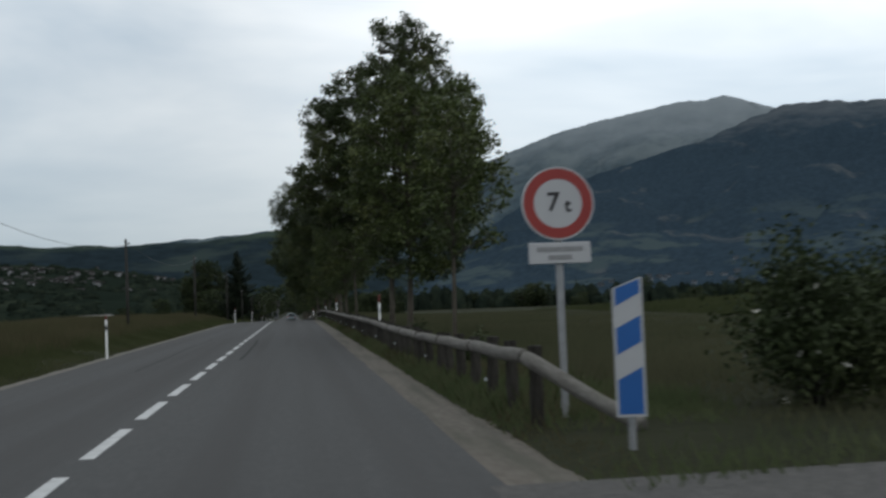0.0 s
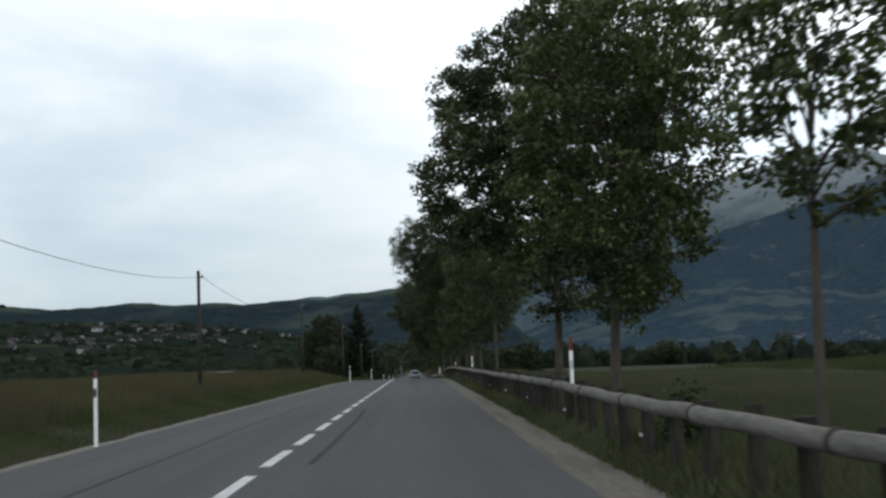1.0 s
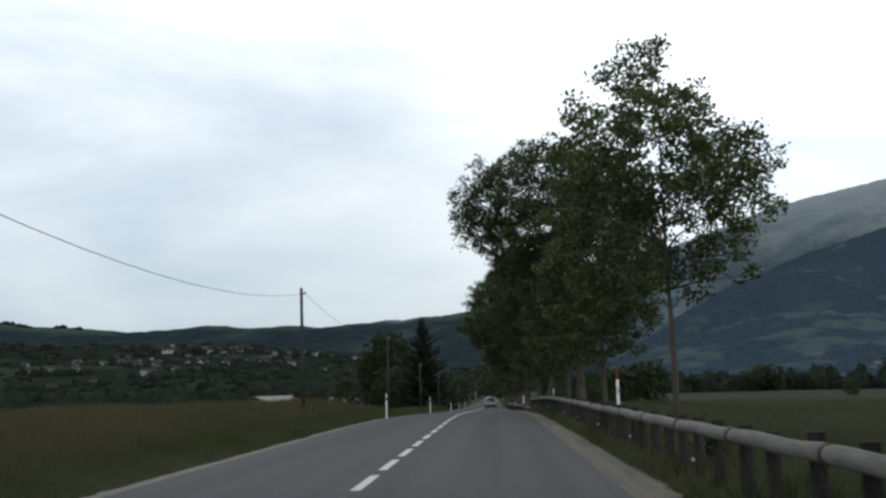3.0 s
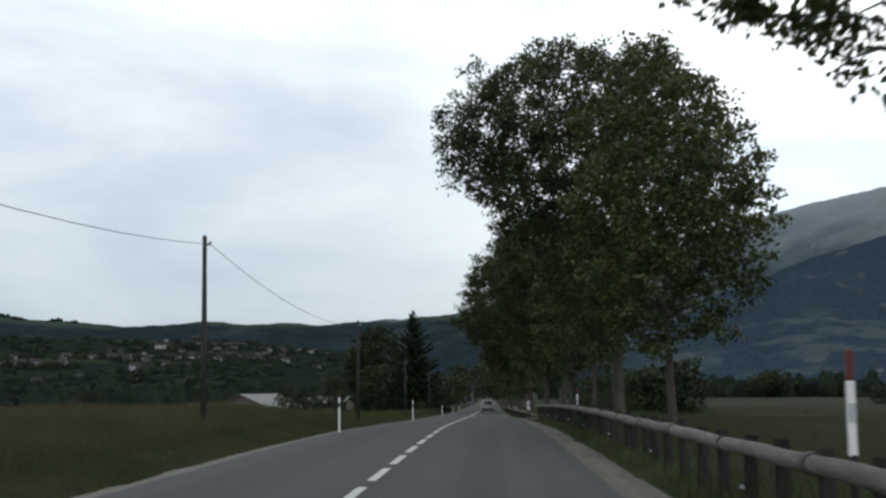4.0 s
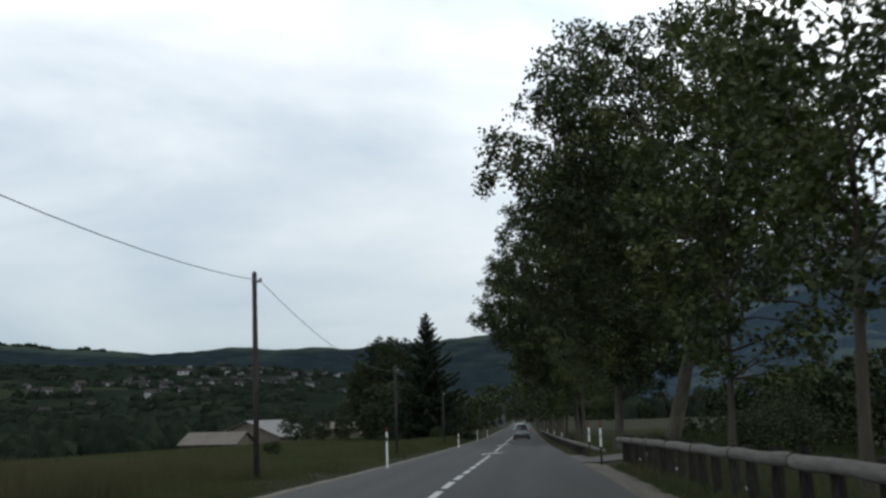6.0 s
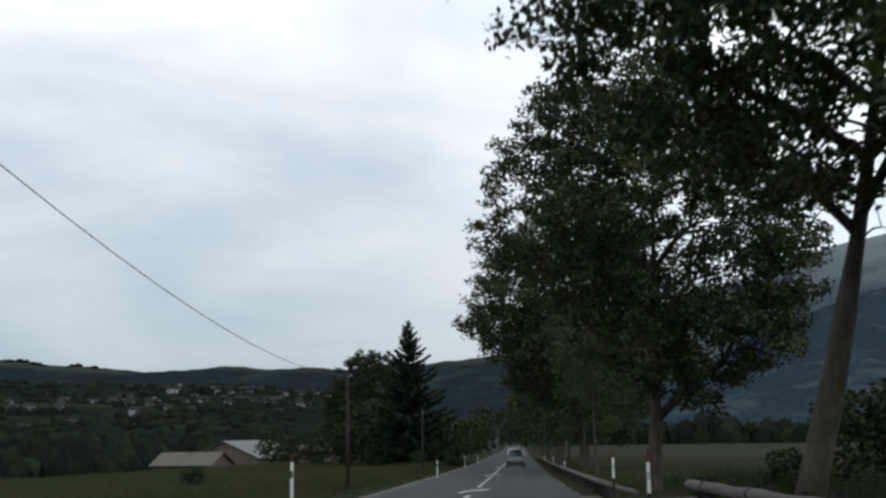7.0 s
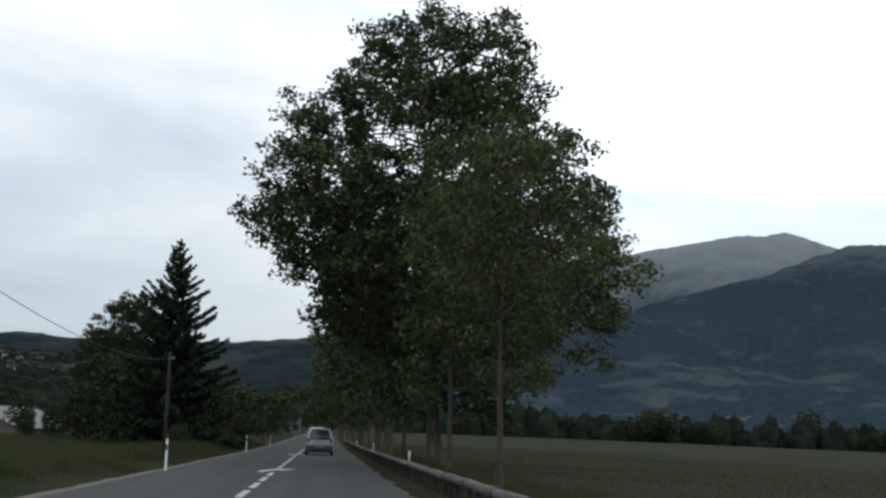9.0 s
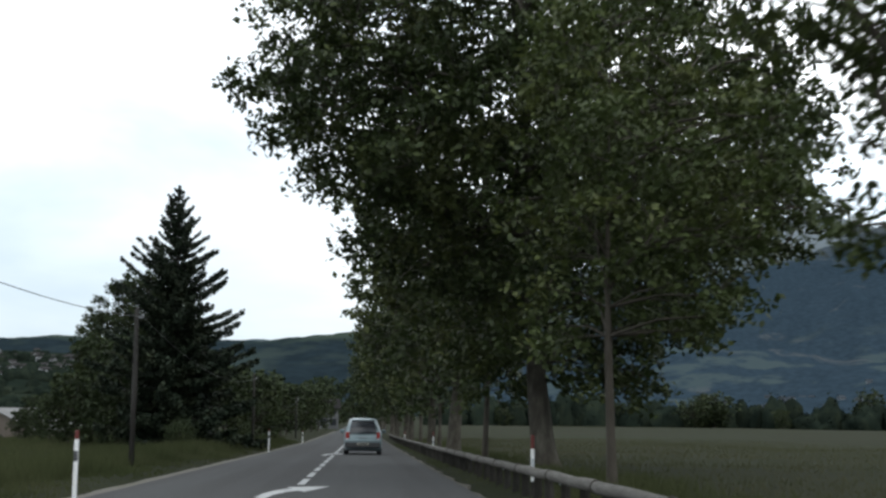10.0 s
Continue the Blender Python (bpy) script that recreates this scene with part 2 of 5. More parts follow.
def slopes(name, forest, pasture, rock, scale, rock_from=9999.0, rock_full=99999.0, stretch=(1, 1, 1), pasture_top=99999.0, scar=None):
    """Mountainside: woods, pastures in patches, bare rock high up; far ranges pass hazed colours."""
    m = bpy.data.materials.new(name)
    m.use_nodes = True
    n, l = m.node_tree.nodes, m.node_tree.links
    b = n["Principled BSDF"]
    b.inputs["Roughness"].default_value, b.inputs["Specular IOR Level"].default_value = 1.0, 0.0
    co = n.new("ShaderNodeTexCoord")
    mp = n.new("ShaderNodeMapping")
    mp.inputs["Scale"].default_value = stretch
    l.new(co.outputs["Object"], mp.inputs["Vector"])

    def tex(s, detail):
        t = n.new("ShaderNodeTexNoise")
        t.inputs["Scale"].default_value, t.inputs["Detail"].default_value, t.inputs["Roughness"].default_value = s, detail, 0.62
        l.new(mp.outputs["Vector"], t.inputs["Vector"])
        return t.outputs["Fac"]

    def mapped(v, a, c):
        r = n.new("ShaderNodeMapRange")
        r.interpolation_type = "SMOOTHSTEP"
        r.inputs["From Min"].default_value, r.inputs["From Max"].default_value = a, c
        l.new(v, r.inputs["Value"])
        return r.outputs["Result"]

    def mixed(f, a, c):
        x = n.new("ShaderNodeMix")
        x.data_type = "RGBA"
        l.new(f, x.inputs["Factor"])
        for s, v in (("A", a), ("B", c)):
            if isinstance(v, tuple):
                x.inputs[s].default_value = (*v, 1)
            else:
                l.new(v, x.inputs[s])
        return x.outputs["Result"]

    dark = tuple(c * 0.72 for c in forest)
    woods = mixed(mapped(tex(scale * 9, 6), 0.35, 0.65), dark, forest)
    z = n.new("ShaderNodeSeparateXYZ")
    l.new(co.outputs["Object"], z.inputs[0])
    patch = n.new("ShaderNodeMath")
    patch.operation = "MULTIPLY"
    l.new(mapped(tex(scale, 5), 0.50, 0.62), patch.inputs[0])
    l.new(mapped(z.outputs["Z"], pasture_top, pasture_top * 0.45), patch.inputs[1])
    land = mixed(patch.outputs[0], woods, pasture)
    lift = n.new("ShaderNodeMath")
    lift.operation = "MULTIPLY_ADD"
    l.new(tex(scale * 1.6, 6), lift.inputs[0])
    lift.inputs[1].default_value = 260.0
    l.new(z.outputs["Z"], lift.inputs[2])
    out = mixed(mapped(lift.outputs[0], rock_from + 130, rock_full + 130), land, rock)
    if scar:
        # bare slides and clearings, long down the slope
        mp3 = n.new("ShaderNodeMapping")
        mp3.inputs["Scale"].default_value = (1.0, 0.35, 0.8)
        l.new(co.outputs["Object"], mp3.inputs["Vector"])
        t3 = n.new("ShaderNodeTexNoise")
        t3.inputs["Scale"].default_value, t3.inputs["Detail"].default_value, t3.inputs["Roughness"].default_value = 0.0068, 6.0, 0.62
        t3.inputs["Distortion"].default_value = 0.6
        l.new(mp3.outputs["Vector"], t3.inputs["Vector"])
        out = mixed(mapped(t3.outputs["Fac"], 0.60, 0.70), out, scar)
    l.new(out, b.inputs["Base Color"])
    return m


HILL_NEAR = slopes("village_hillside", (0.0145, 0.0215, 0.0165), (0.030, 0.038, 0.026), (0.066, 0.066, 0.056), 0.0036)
# ridge woods and pastures are mixed bluer to stand in for distance haze
HILL_FAR = slopes("hazed_wooded_ridge", (0.017, 0.027, 0.033), (0.029, 0.041, 0.040), (0.041, 0.057, 0.044), 0.0030, 125, 190, stretch=(1, 0.5, 3))
# aerial haze is put into both mountains' base colours, palest on the far summit
MOUNT_NEAR = slopes("hazy_mountainside", (0.028, 0.045, 0.061), (0.044, 0.062, 0.067), (0.078, 0.090, 0.100), 0.0095, 430, 640, stretch=(1, 0.6, 2.4), pasture_top=210.0, scar=(0.064, 0.074, 0.080))
MOUNT_FAR = slopes("hazy_far_mountain", (0.050, 0.072, 0.086), (0.075, 0.096, 0.104), (0.175, 0.20, 0.215), 0.0044, 330, 760, scar=(0.115, 0.135, 0.145))


# ---- building helpers ----
def finish(name, bm, mat, parent=None, label="", smooth=False):
    me = bpy.data.meshes.new(name)
    bm.to_mesh(me)
    bm.free()
    me.materials.append(mat)
    if smooth:
        for p in me.polygons:
            p.use_smooth = True
    ob = new(name, me)
    if parent:
        ob.parent = parent
    if label:
        ob["label"] = label
    return ob


def part(name, bm, mat, parent, label="", smooth=False):
    return finish(name, bm, mat, parent, label, smooth)


def piece(name, me, parent, m):
    ob = new(name, me)
    ob.parent = parent
    ob.matrix_local = m
    return ob


def thing(name, m, label, category, group="", kind=""):
    ob = new(name)
    ob.empty_display_size = 0.2
    ob.matrix_world = m
    return tagged(ob, label, category, group, kind)


def flat_mesh(name, verts, faces, mat, parent=None, smooth=False):
    me = bpy.data.meshes.new(name)
    me.from_pydata([tuple(v) for v in verts], [], faces)
    me.materials.append(mat)
    if smooth:
        me.polygons.foreach_set("use_smooth", [True] * len(me.polygons))
    ob = new(name, me)
    if parent:
        ob.parent = parent
    return ob


def tri_mesh(name, verts, tris, mat, parent=None):
    """A mesh from arrays of vertices and triangles."""
    me = bpy.data.meshes.new(name)
    me.vertices.add(len(verts))
    me.vertices.foreach_set("co", np.asarray(verts, np.float32).ravel())
    me.loops.add(3 * len(tris))
    me.loops.foreach_set("vertex_index", np.asarray(tris, np.int32).ravel())
    me.polygons.add(len(tris))
    me.polygons.foreach_set("loop_start", np.arange(0, 3 * len(tris), 3, dtype=np.int32))
    me.polygons.foreach_set("loop_total", np.full(len(tris), 3, np.int32))
    me.update(calc_edges=True)
    me.validate()
    me.materials.append(mat)
    ob = new(name, me)
    if parent:
        ob.parent = parent
    return ob


def box(bm, c, s, bevel=0.0, m=None):
    g = bmesh.ops.create_cube(bm, size=1.0, matrix=(m or Matrix()) @ Matrix.Translation(c) @ Matrix.Diagonal((*s, 1)))
    if bevel:
        es = list({e for v in g["verts"] for e in v.link_edges})
        bmesh.ops.bevel(bm, geom=es, offset=bevel, segments=2, affect="EDGES", profile=0.5)
    return bm


def tube(bm, points, radii, n=8, caps=True, jitter=0.0, rnd=None):
    """A tapered tube along points."""
    rings = []
    pts = [Vector(p) for p in points]
    for i, (p, r) in enumerate(zip(pts, radii)):
        d = (pts[min(i + 1, len(pts) - 1)] - pts[max(i - 1, 0)]).normalized()
        q = d.to_track_quat("Z", "Y")
        ring = []
        for k in range(n):
            a = 2 * math.pi * k / n
            rr = r * (1 + (rnd.uniform(-jitter, jitter) if rnd else 0))
            ring.append(bm.verts.new(p + q @ Vector((rr * math.cos(a), rr * math.sin(a), 0))))
        rings.append(ring)
    for a, b in zip(rings, rings[1:]):
        for k in range(n):
            bm.faces.new((a[k], a[(k + 1) % n], b[(k + 1) % n], b[k]))
    if caps:
        bm.faces.new(list(reversed(rings[0])))
        bm.faces.new(rings[-1])
    return bm


def disc(bm, r, depth, n=40, m=None):
    bmesh.ops.create_cone(bm, cap_ends=True, segments=n, radius1=r, radius2=r, depth=depth, matrix=m or Matrix())
    return bm


def flat_text(name, text, size, mat, parent, m, label=""):
    cu = bpy.data.curves.new(name, "FONT")
    cu.body, cu.size, cu.extrude, cu.align_x, cu.align_y = text, size, 0.002, "CENTER", "CENTER"
    cu.offset = 0.006
    tmp = new(name, cu)
    me = bpy.data.meshes.new_from_object(tmp.evaluated_get(bpy.context.evaluated_depsgraph_get()))
    bpy.data.objects.remove(tmp)
    me.materials.clear()
    me.materials.append(mat)
    ob = new(name, me)
    ob.parent, ob.matrix_local = parent, m
    if label:
        ob["label"] = label
    return ob


# ---- lie of the land ----
ROAD_Y = [-60, 0, 108, 122, 140, 160, 184, 213, 243, 264, 300, 400, 600, 5000]
ROAD_Z = [0, 0, 0, -0.07, -0.32, -0.66, -1.04, -1.46, -1.86, -2.13, -2.55, -3.3, -4.2, -8]


def road_z(y):
    return float(np.interp(y, ROAD_Y, ROAD_Z))


def smooth_step(a, b, x):
    t = min(1.0, max(0.0, (x - a) / (b - a)))
    return t * t * (3 - 2 * t)


def ground_z(x, y):
    base = road_z(y)
    ax = abs(x)
    bumps = 0.12 * noise.noise((x * 0.11, y * 0.11, 0.0)) + 0.5 * noise.noise((x * 0.02, y * 0.02, 3.0)) * min(1.0, max(0.0, (ax - 15) / 45))
    if x < 0:
        bank = 0.52 * smooth_step(4.0, 8.5, ax) * (1 - smooth_step(125, 152, y))
        drop = -9.0 * smooth_step(28, 95, ax) - 5.0 * smooth_step(95, 300, ax)
        drop *= 1 - 0.45 * smooth_step(130, 240, y)
        z = base + bank + drop
    else:
        bank = 0.10 * smooth_step(4.2, 7, ax) + (1.75 * smooth_step(26, 78, ax) - 0.45 * smooth_step(8, 22, ax)) * (1 - smooth_step(105, 160, y))
        fall = -2.2 * smooth_step(60, 420, ax)
        dip = -0.7 * smooth_step(6, 12, ax) * (1 - smooth_step(16, 30, ax)) * smooth_step(138, 150, y) * (1 - smooth_step(172, 186, y))
        z = base + bank + fall + dip
    under = 0.14 * (1 - smooth_step(4.1, 4.7, ax))
    return z - under + bumps * smooth_step(4.2, 8.0, ax)


def ground_many(x, y):
    """ground_z for arrays of places."""
    def ease(a, b, v):
        t = np.clip((v - a) / (b - a), 0, 1)
        return t * t * (3 - 2 * t)
    ax, base = np.abs(x), np.interp(y, ROAD_Y, ROAD_Z)
    bumps = np.array([0.12 * noise.noise((a * 0.11, b * 0.11, 0.0)) + 0.5 * noise.noise((a * 0.02, b * 0.02, 3.0)) * min(1.0, max(0.0, (abs(a) - 15) / 45)) for a, b in zip(x, y)])
    left = 0.52 * ease(4.0, 8.5, ax) * (1 - ease(125, 152, y)) + (-9.0 * ease(28, 95, ax) - 5.0 * ease(95, 300, ax)) * (1 - 0.45 * ease(130, 240, y))
    right = (0.10 * ease(4.2, 7, ax) + (1.75 * ease(26, 78, ax) - 0.45 * ease(8, 22, ax)) * (1 - ease(105, 160, y)) - 2.2 * ease(60, 420, ax)
             - 0.7 * ease(6, 12, ax) * (1 - ease(16, 30, ax)) * ease(138, 150, y) * (1 - ease(172, 186, y)))
    return base + np.where(x < 0, left, right) - 0.14 * (1 - ease(4.1, 4.7, ax)) + bumps * ease(4.2, 8.0, ax)


# ground sheet, fine along the road and coarse far away
gx = sorted({round(v, 2) for v in [*np.arange(-14, 14.1, 0.7), *(-14 - np.cumsum(np.geomspace(0.9, 700, 32))), *(14 + np.cumsum(np.geomspace(0.9, 700, 32)))]})
gy = sorted({round(v, 2) for v in [*np.arange(-30, 300, 2.0), *(300 + np.cumsum(np.geomspace(3, 800, 30))), *(-30 - np.cumsum(np.geomspace(3, 900, 12)))]})
gv = [(x, y, ground_z(x, y)) for y in gy for x in gx]
nx = len(gx)
gf = [(j * nx + i, j * nx + i + 1, (j + 1) * nx + i + 1, (j + 1) * nx + i) for j in range(len(gy) - 1) for i in range(nx - 1)]
ground = tagged(flat_mesh("ground", gv, gf, SOIL, smooth=True), "meadow and field ground beside the road", "ground", kind="structure")

# ---- road ----
ROAD_R, ROAD_L = 3.65, -3.72


def right_edge(y):
    return float(np.interp(y, [0, 160, 207], [3.68, 3.62, 3.36]))


def left_edge(y):
    return float(np.interp(y, [0, 108, 150], [-3.74, -3.68, -3.36]))


ry = [*np.arange(-40, 300, 2.0), *np.arange(300, 700, 10.0)]
rx = [ROAD_L, -2.6, -1.3, 0, 1.3, 2.6, ROAD_R]


def road_at(x, y):
    return road_z(y) + 0.02 - 0.010 * abs(x)


rv, rf = [], []
for j, y in enumerate(ry):
    wob = (0.05 * noise.noise((y * 0.35, 0, 0)), 0.05 * noise.noise((y * 0.35, 9, 0)))
    row = [(left_edge(y) + wob[0], y, road_at(rx[0], y)), *[(x, y, road_at(x, y)) for x in rx[1:-1]], (right_edge(y) + wob[1], y, road_at(rx[-1], y))]
    rv += [(row[0][0] - 0.03, y, road_z(y) - 0.15), *row, (row[-1][0] + 0.03, y, road_z(y) - 0.15)]
rn = len(rx) + 2
rf = [(j * rn + i, j * rn + i + 1, (j + 1) * rn + i + 1, (j + 1) * rn + i) for j in range(len(ry) - 1) for i in range(rn - 1)]
road = tagged(flat_mesh("road", rv, rf, ASPHALT), "worn grey asphalt two-lane country road", "road", kind="structure")


def strip(name, ys, inner, outer, dz, mat, label, seed, rag=1.0):
    """A ragged strip of loose stone along the road's edge."""
    v, f = [], []
    for j, y in enumerate(ys):
        w = rag * (0.22 * noise.noise((y * 0.4, seed, 0)) + 0.16 * noise.noise((y * 1.9, seed, 4)))
        shift = right_edge(y) - ROAD_R if outer > 0 else left_edge(y) - ROAD_L
        a, b = inner + shift, outer + shift + w * (1 if outer > 0 else -1)
        for k in range(4):
            x = a + (b - a) * k / 3
            v.append((x, y, road_z(y) + dz - 0.016 * k + 0.004 * noise.noise((x * 3, y * 0.7, seed))))
        v.append((b + (0.05 if b > 0 else -0.05), y, road_z(y) - 0.25))
    f = [(j * 5 + i, j * 5 + i + 1, (j + 1) * 5 + i + 1, (j + 1) * 5 + i) for j in range(len(ys) - 1) for i in range(4)]
    return tagged(flat_mesh(name, v, f, mat, smooth=True), label, "shoulder", kind="structure")


GRAVEL_PALE = material("pale_verge_gravel", [(0.075, 0.068, 0.057), (0.10, 0.091, 0.077), (0.128, 0.118, 0.102)], 9.0, 0.95, bump=0.3, bump_scale=40, stretch=(1, 0.25, 1),
                       second=((0.09, 0.085, 0.06), 0.8, 0.5, 0.75))
strip("pavement_shoulder", np.arange(-40, 172, 0.5), ROAD_R - 0.15, 4.42, -0.036, GRAVEL, "pale gravel shoulder along the asphalt edge", 1.0, 1.5)
strip("pavement_shoulder", np.arange(172, 420, 1.0), ROAD_R - 0.15, 3.85, -0.036, GRAVEL, "pale gravel shoulder along the asphalt edge", 2.0)
strip("pavement_shoulder", np.arange(-40, 420, 0.5), ROAD_L + 0.15, -4.27, -0.03, GRAVEL_PALE, "narrow pale gravel strip at the verge", 5.0, 0.55)

# entrance of a field track before the barrier and another in its gap
def track(y0, y1, x1, seed):
    v, f = [], []
    xs = np.linspace(ROAD_R - 0.2, x1, 14)
    ys = np.linspace(y0, y1, 9)
    for j, y in enumerate(ys):
        for i, x in enumerate(xs):
            k = (x - ROAD_R) / (x1 - ROAD_R)
            yy = (y0 + y1) / 2 + (y - (y0 + y1) / 2) * (1 - 0.35 * min(1, max(0, k) * 3)) + 0.15 * noise.noise((x * .7, y, seed))
            v.append((x, yy, max(ground_z(x, yy) + 0.035, road_z(yy) - 0.02 if x < 4.6 else -99)))
    f = [(j * 14 + i, j * 14 + i + 1, (j + 1) * 14 + i + 1, (j + 1) * 14 + i) for j in range(8) for i in range(13)]
    return tagged(flat_mesh("road_track", v, f, GRAVEL_DARK), "grey gravelled field track joining the road", "track", kind="structure")


GRAVEL_DARK = material("track_gravel", [(0.050, 0.049, 0.048), (0.070, 0.068, 0.065), (0.095, 0.092, 0.087)], 9.0, 0.95, bump=0.8, bump_scale=50)
track(-3.0, 9.2, 22.0, 2.0)
track(156.5, 164.5, 16.0, 6.0)

# centre-line dashes: 3 m of paint, 1.33 m gaps
for k in range(-6, 88):
    y = 3.45 + 4.33 * k
    if any(a - 4.4 < y < a + 0.9 for a in (176.0, 208.5, 243.0)):
        continue
    w = 1.0 + 0.06 * noise.noise((k * 1.3, 0, 0))
    yy = [y, y + 1.0, y + 2.0, y + 3.0]
    vv = []
    for j, q in enumerate(yy):
        for sx in (-1, 1):
            vv.append((sx * 0.072 * w + 0.008 * noise.noise((q * 2, sx, 0)), q, road_at(0, q) + 0.005))
    for j, q in enumerate(yy):
        for sx in (-1, 1):
            vv.append((sx * 0.075 * w, q, road_at(0, q) - 0.004))
    ff = [(2 * j, 2 * j + 1, 2 * j + 3, 2 * j + 2) for j in range(3)]
    ff += [(8 + 2 * j, 2 * j, 2 * j + 2, 10 + 2 * j) for j in range(3)] + [(2 * j + 1, 9 + 2 * j, 11 + 2 * j, 2 * j + 3) for j in range(3)]
    ff += [(8, 9, 1, 0), (6, 7, 15, 14)]
    flat_mesh("lane_dash", vv, ff, PAINT, road)


def merge_arrow(y):
    """Painted arrow that bends back to the right-hand lane."""
    v, f = [], []
    pts = [(-0.42, y - 2.6, 0.09), (-0.36, y - 1.2, 0.10), (-0.22, y - 0.1, 0.13), (0.02, y + 0.7, 0.17)]
    for x, q, w in pts:
        v += [(x - w, q + 0.1, road_at(0, q) + 0.006), (x + w, q - 0.25, road_at(0, q) + 0.006)]
    f = [(2 * i, 2 * i + 1, 2 * i + 3, 2 * i + 2) for i in range(len(pts) - 1)]
    b = len(v)
    v += [(a, q, road_at(0, q) + 0.007) for a, q in ((-0.22, y + 1.5), (0.22, y - 0.5), (0.62, y + 1.9))]
    f.append((b, b + 1, b + 2))
    return flat_mesh("merge_arrow", v, f, PAINT, road)


for y in (176.0, 208.5, 243.0):
    merge_arrow(y)
# dark tar seams on the lane
for x0, y0, y1, w in ((0.50, 34.0, 54.0, 0.045), (-1.75, 30.0, 60.0, 0.03)):
    vv, ff = [], []
    ys = np.arange(y0, y1, 1.0)
    for q in ys:
        x = x0 + 0.12 * noise.noise((q * 0.15, x0, 0))
        vv += [(x - w, q, road_at(x, q) + 0.004), (x + w, q, road_at(x, q) + 0.004)]
    ff = [(2 * i, 2 * i + 1, 2 * i + 3, 2 * i + 2) for i in range(len(ys) - 1)]
    flat_mesh("tar_seam", vv, ff, TAR, road)


# ---- far land ----
def hill(name, label, mat, crest, near, far, foot, rough, seed, na=240, nr=36, power=1.25, tail=400.0, soften=9, eye=(1.9, 90.0, 1.3)):
    """A range seen from the road: crest gives (bearing, height over distance) along its skyline."""
    az = np.linspace(crest[0][0], crest[-1][0], na)
    el = np.interp(az, [c[0] for c in crest], [c[1] for c in crest])
    ker = np.hanning(soften)
    el = np.convolve(np.pad(el, soften // 2, mode="edge"), ker / ker.sum(), mode="valid")
    if soften < 9:
        el = el + np.array([0.0009 * noise.noise((a * 1.1, seed, 0)) + 0.0005 * noise.noise((a * 4.0, seed, 5)) for a in az])
    v = []
    for j in range(nr + 3):
        s = min(1.0, j / nr)
        d = near + (far - near) * s + max(0, j - nr) * tail / 2
        for i, a in enumerate(np.radians(az)):
            x, y = eye[0] + d * math.sin(a), eye[1] + d * math.cos(a)
            top = eye[2] + el[i] * far
            k = s ** power
            q = Vector((x * 3.2 / far, y * 3.2 / far, seed))
            gully = noise.fractal(q * 2.2, 1.0, 2.1, 5)
            fine = noise.fractal(q * 11, 0.9, 2.1, 4)
            z = foot + (top - foot) * k + rough * gully * (top - foot) * s * (1 - s) * 1.6 + rough * 0.05 * fine * (top - foot) * (0.3 + 0.7 * s)
            if j > nr:
                z -= (j - nr) * 0.2 * (top - foot)
            v.append((x, y, z))
    f = [(j * na + i, j * na + i + 1, (j + 1) * na + i + 1, (j + 1) * na + i) for j in range(nr + 2) for i in range(na - 1)]
    return tagged(flat_mesh(name, v, f, mat, smooth=True), label, "mountain", kind="structure")


# both mountain materials carry their distance haze as blue in the colour
hill("backdrop_far_peak", "bare mountain summit above wooded flanks, paled by painted haze", MOUNT_FAR,
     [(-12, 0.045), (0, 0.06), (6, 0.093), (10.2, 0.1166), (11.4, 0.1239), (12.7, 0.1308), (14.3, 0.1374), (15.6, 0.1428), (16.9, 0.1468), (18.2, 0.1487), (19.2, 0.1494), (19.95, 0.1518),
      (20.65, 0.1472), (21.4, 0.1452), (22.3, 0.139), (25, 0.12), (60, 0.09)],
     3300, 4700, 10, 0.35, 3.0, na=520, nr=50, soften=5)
hill("backdrop_dark_mountain", "wooded mountainside with pasture clearings, coloured dark blue by painted haze", MOUNT_NEAR,
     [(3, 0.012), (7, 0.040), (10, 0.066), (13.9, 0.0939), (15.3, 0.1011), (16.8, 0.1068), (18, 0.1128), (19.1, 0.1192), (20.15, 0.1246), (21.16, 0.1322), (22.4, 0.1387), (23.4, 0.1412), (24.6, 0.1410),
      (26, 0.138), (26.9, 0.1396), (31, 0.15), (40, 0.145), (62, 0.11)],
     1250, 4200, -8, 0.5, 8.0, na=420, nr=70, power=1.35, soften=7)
hill("backdrop_wooded_ridge", "long low wooded ridge across the valley, tinted with haze", HILL_FAR,
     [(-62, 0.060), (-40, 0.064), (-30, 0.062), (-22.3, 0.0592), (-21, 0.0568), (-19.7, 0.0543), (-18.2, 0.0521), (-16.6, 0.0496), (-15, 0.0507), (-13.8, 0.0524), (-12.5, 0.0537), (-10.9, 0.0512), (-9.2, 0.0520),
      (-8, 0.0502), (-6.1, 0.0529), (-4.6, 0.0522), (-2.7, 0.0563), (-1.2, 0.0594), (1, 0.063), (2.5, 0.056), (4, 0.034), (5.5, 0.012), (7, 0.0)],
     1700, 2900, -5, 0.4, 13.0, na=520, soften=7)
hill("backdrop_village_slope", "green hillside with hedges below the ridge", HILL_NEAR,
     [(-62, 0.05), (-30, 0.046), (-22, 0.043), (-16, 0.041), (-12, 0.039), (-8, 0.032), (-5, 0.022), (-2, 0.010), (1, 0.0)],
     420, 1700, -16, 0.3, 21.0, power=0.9)


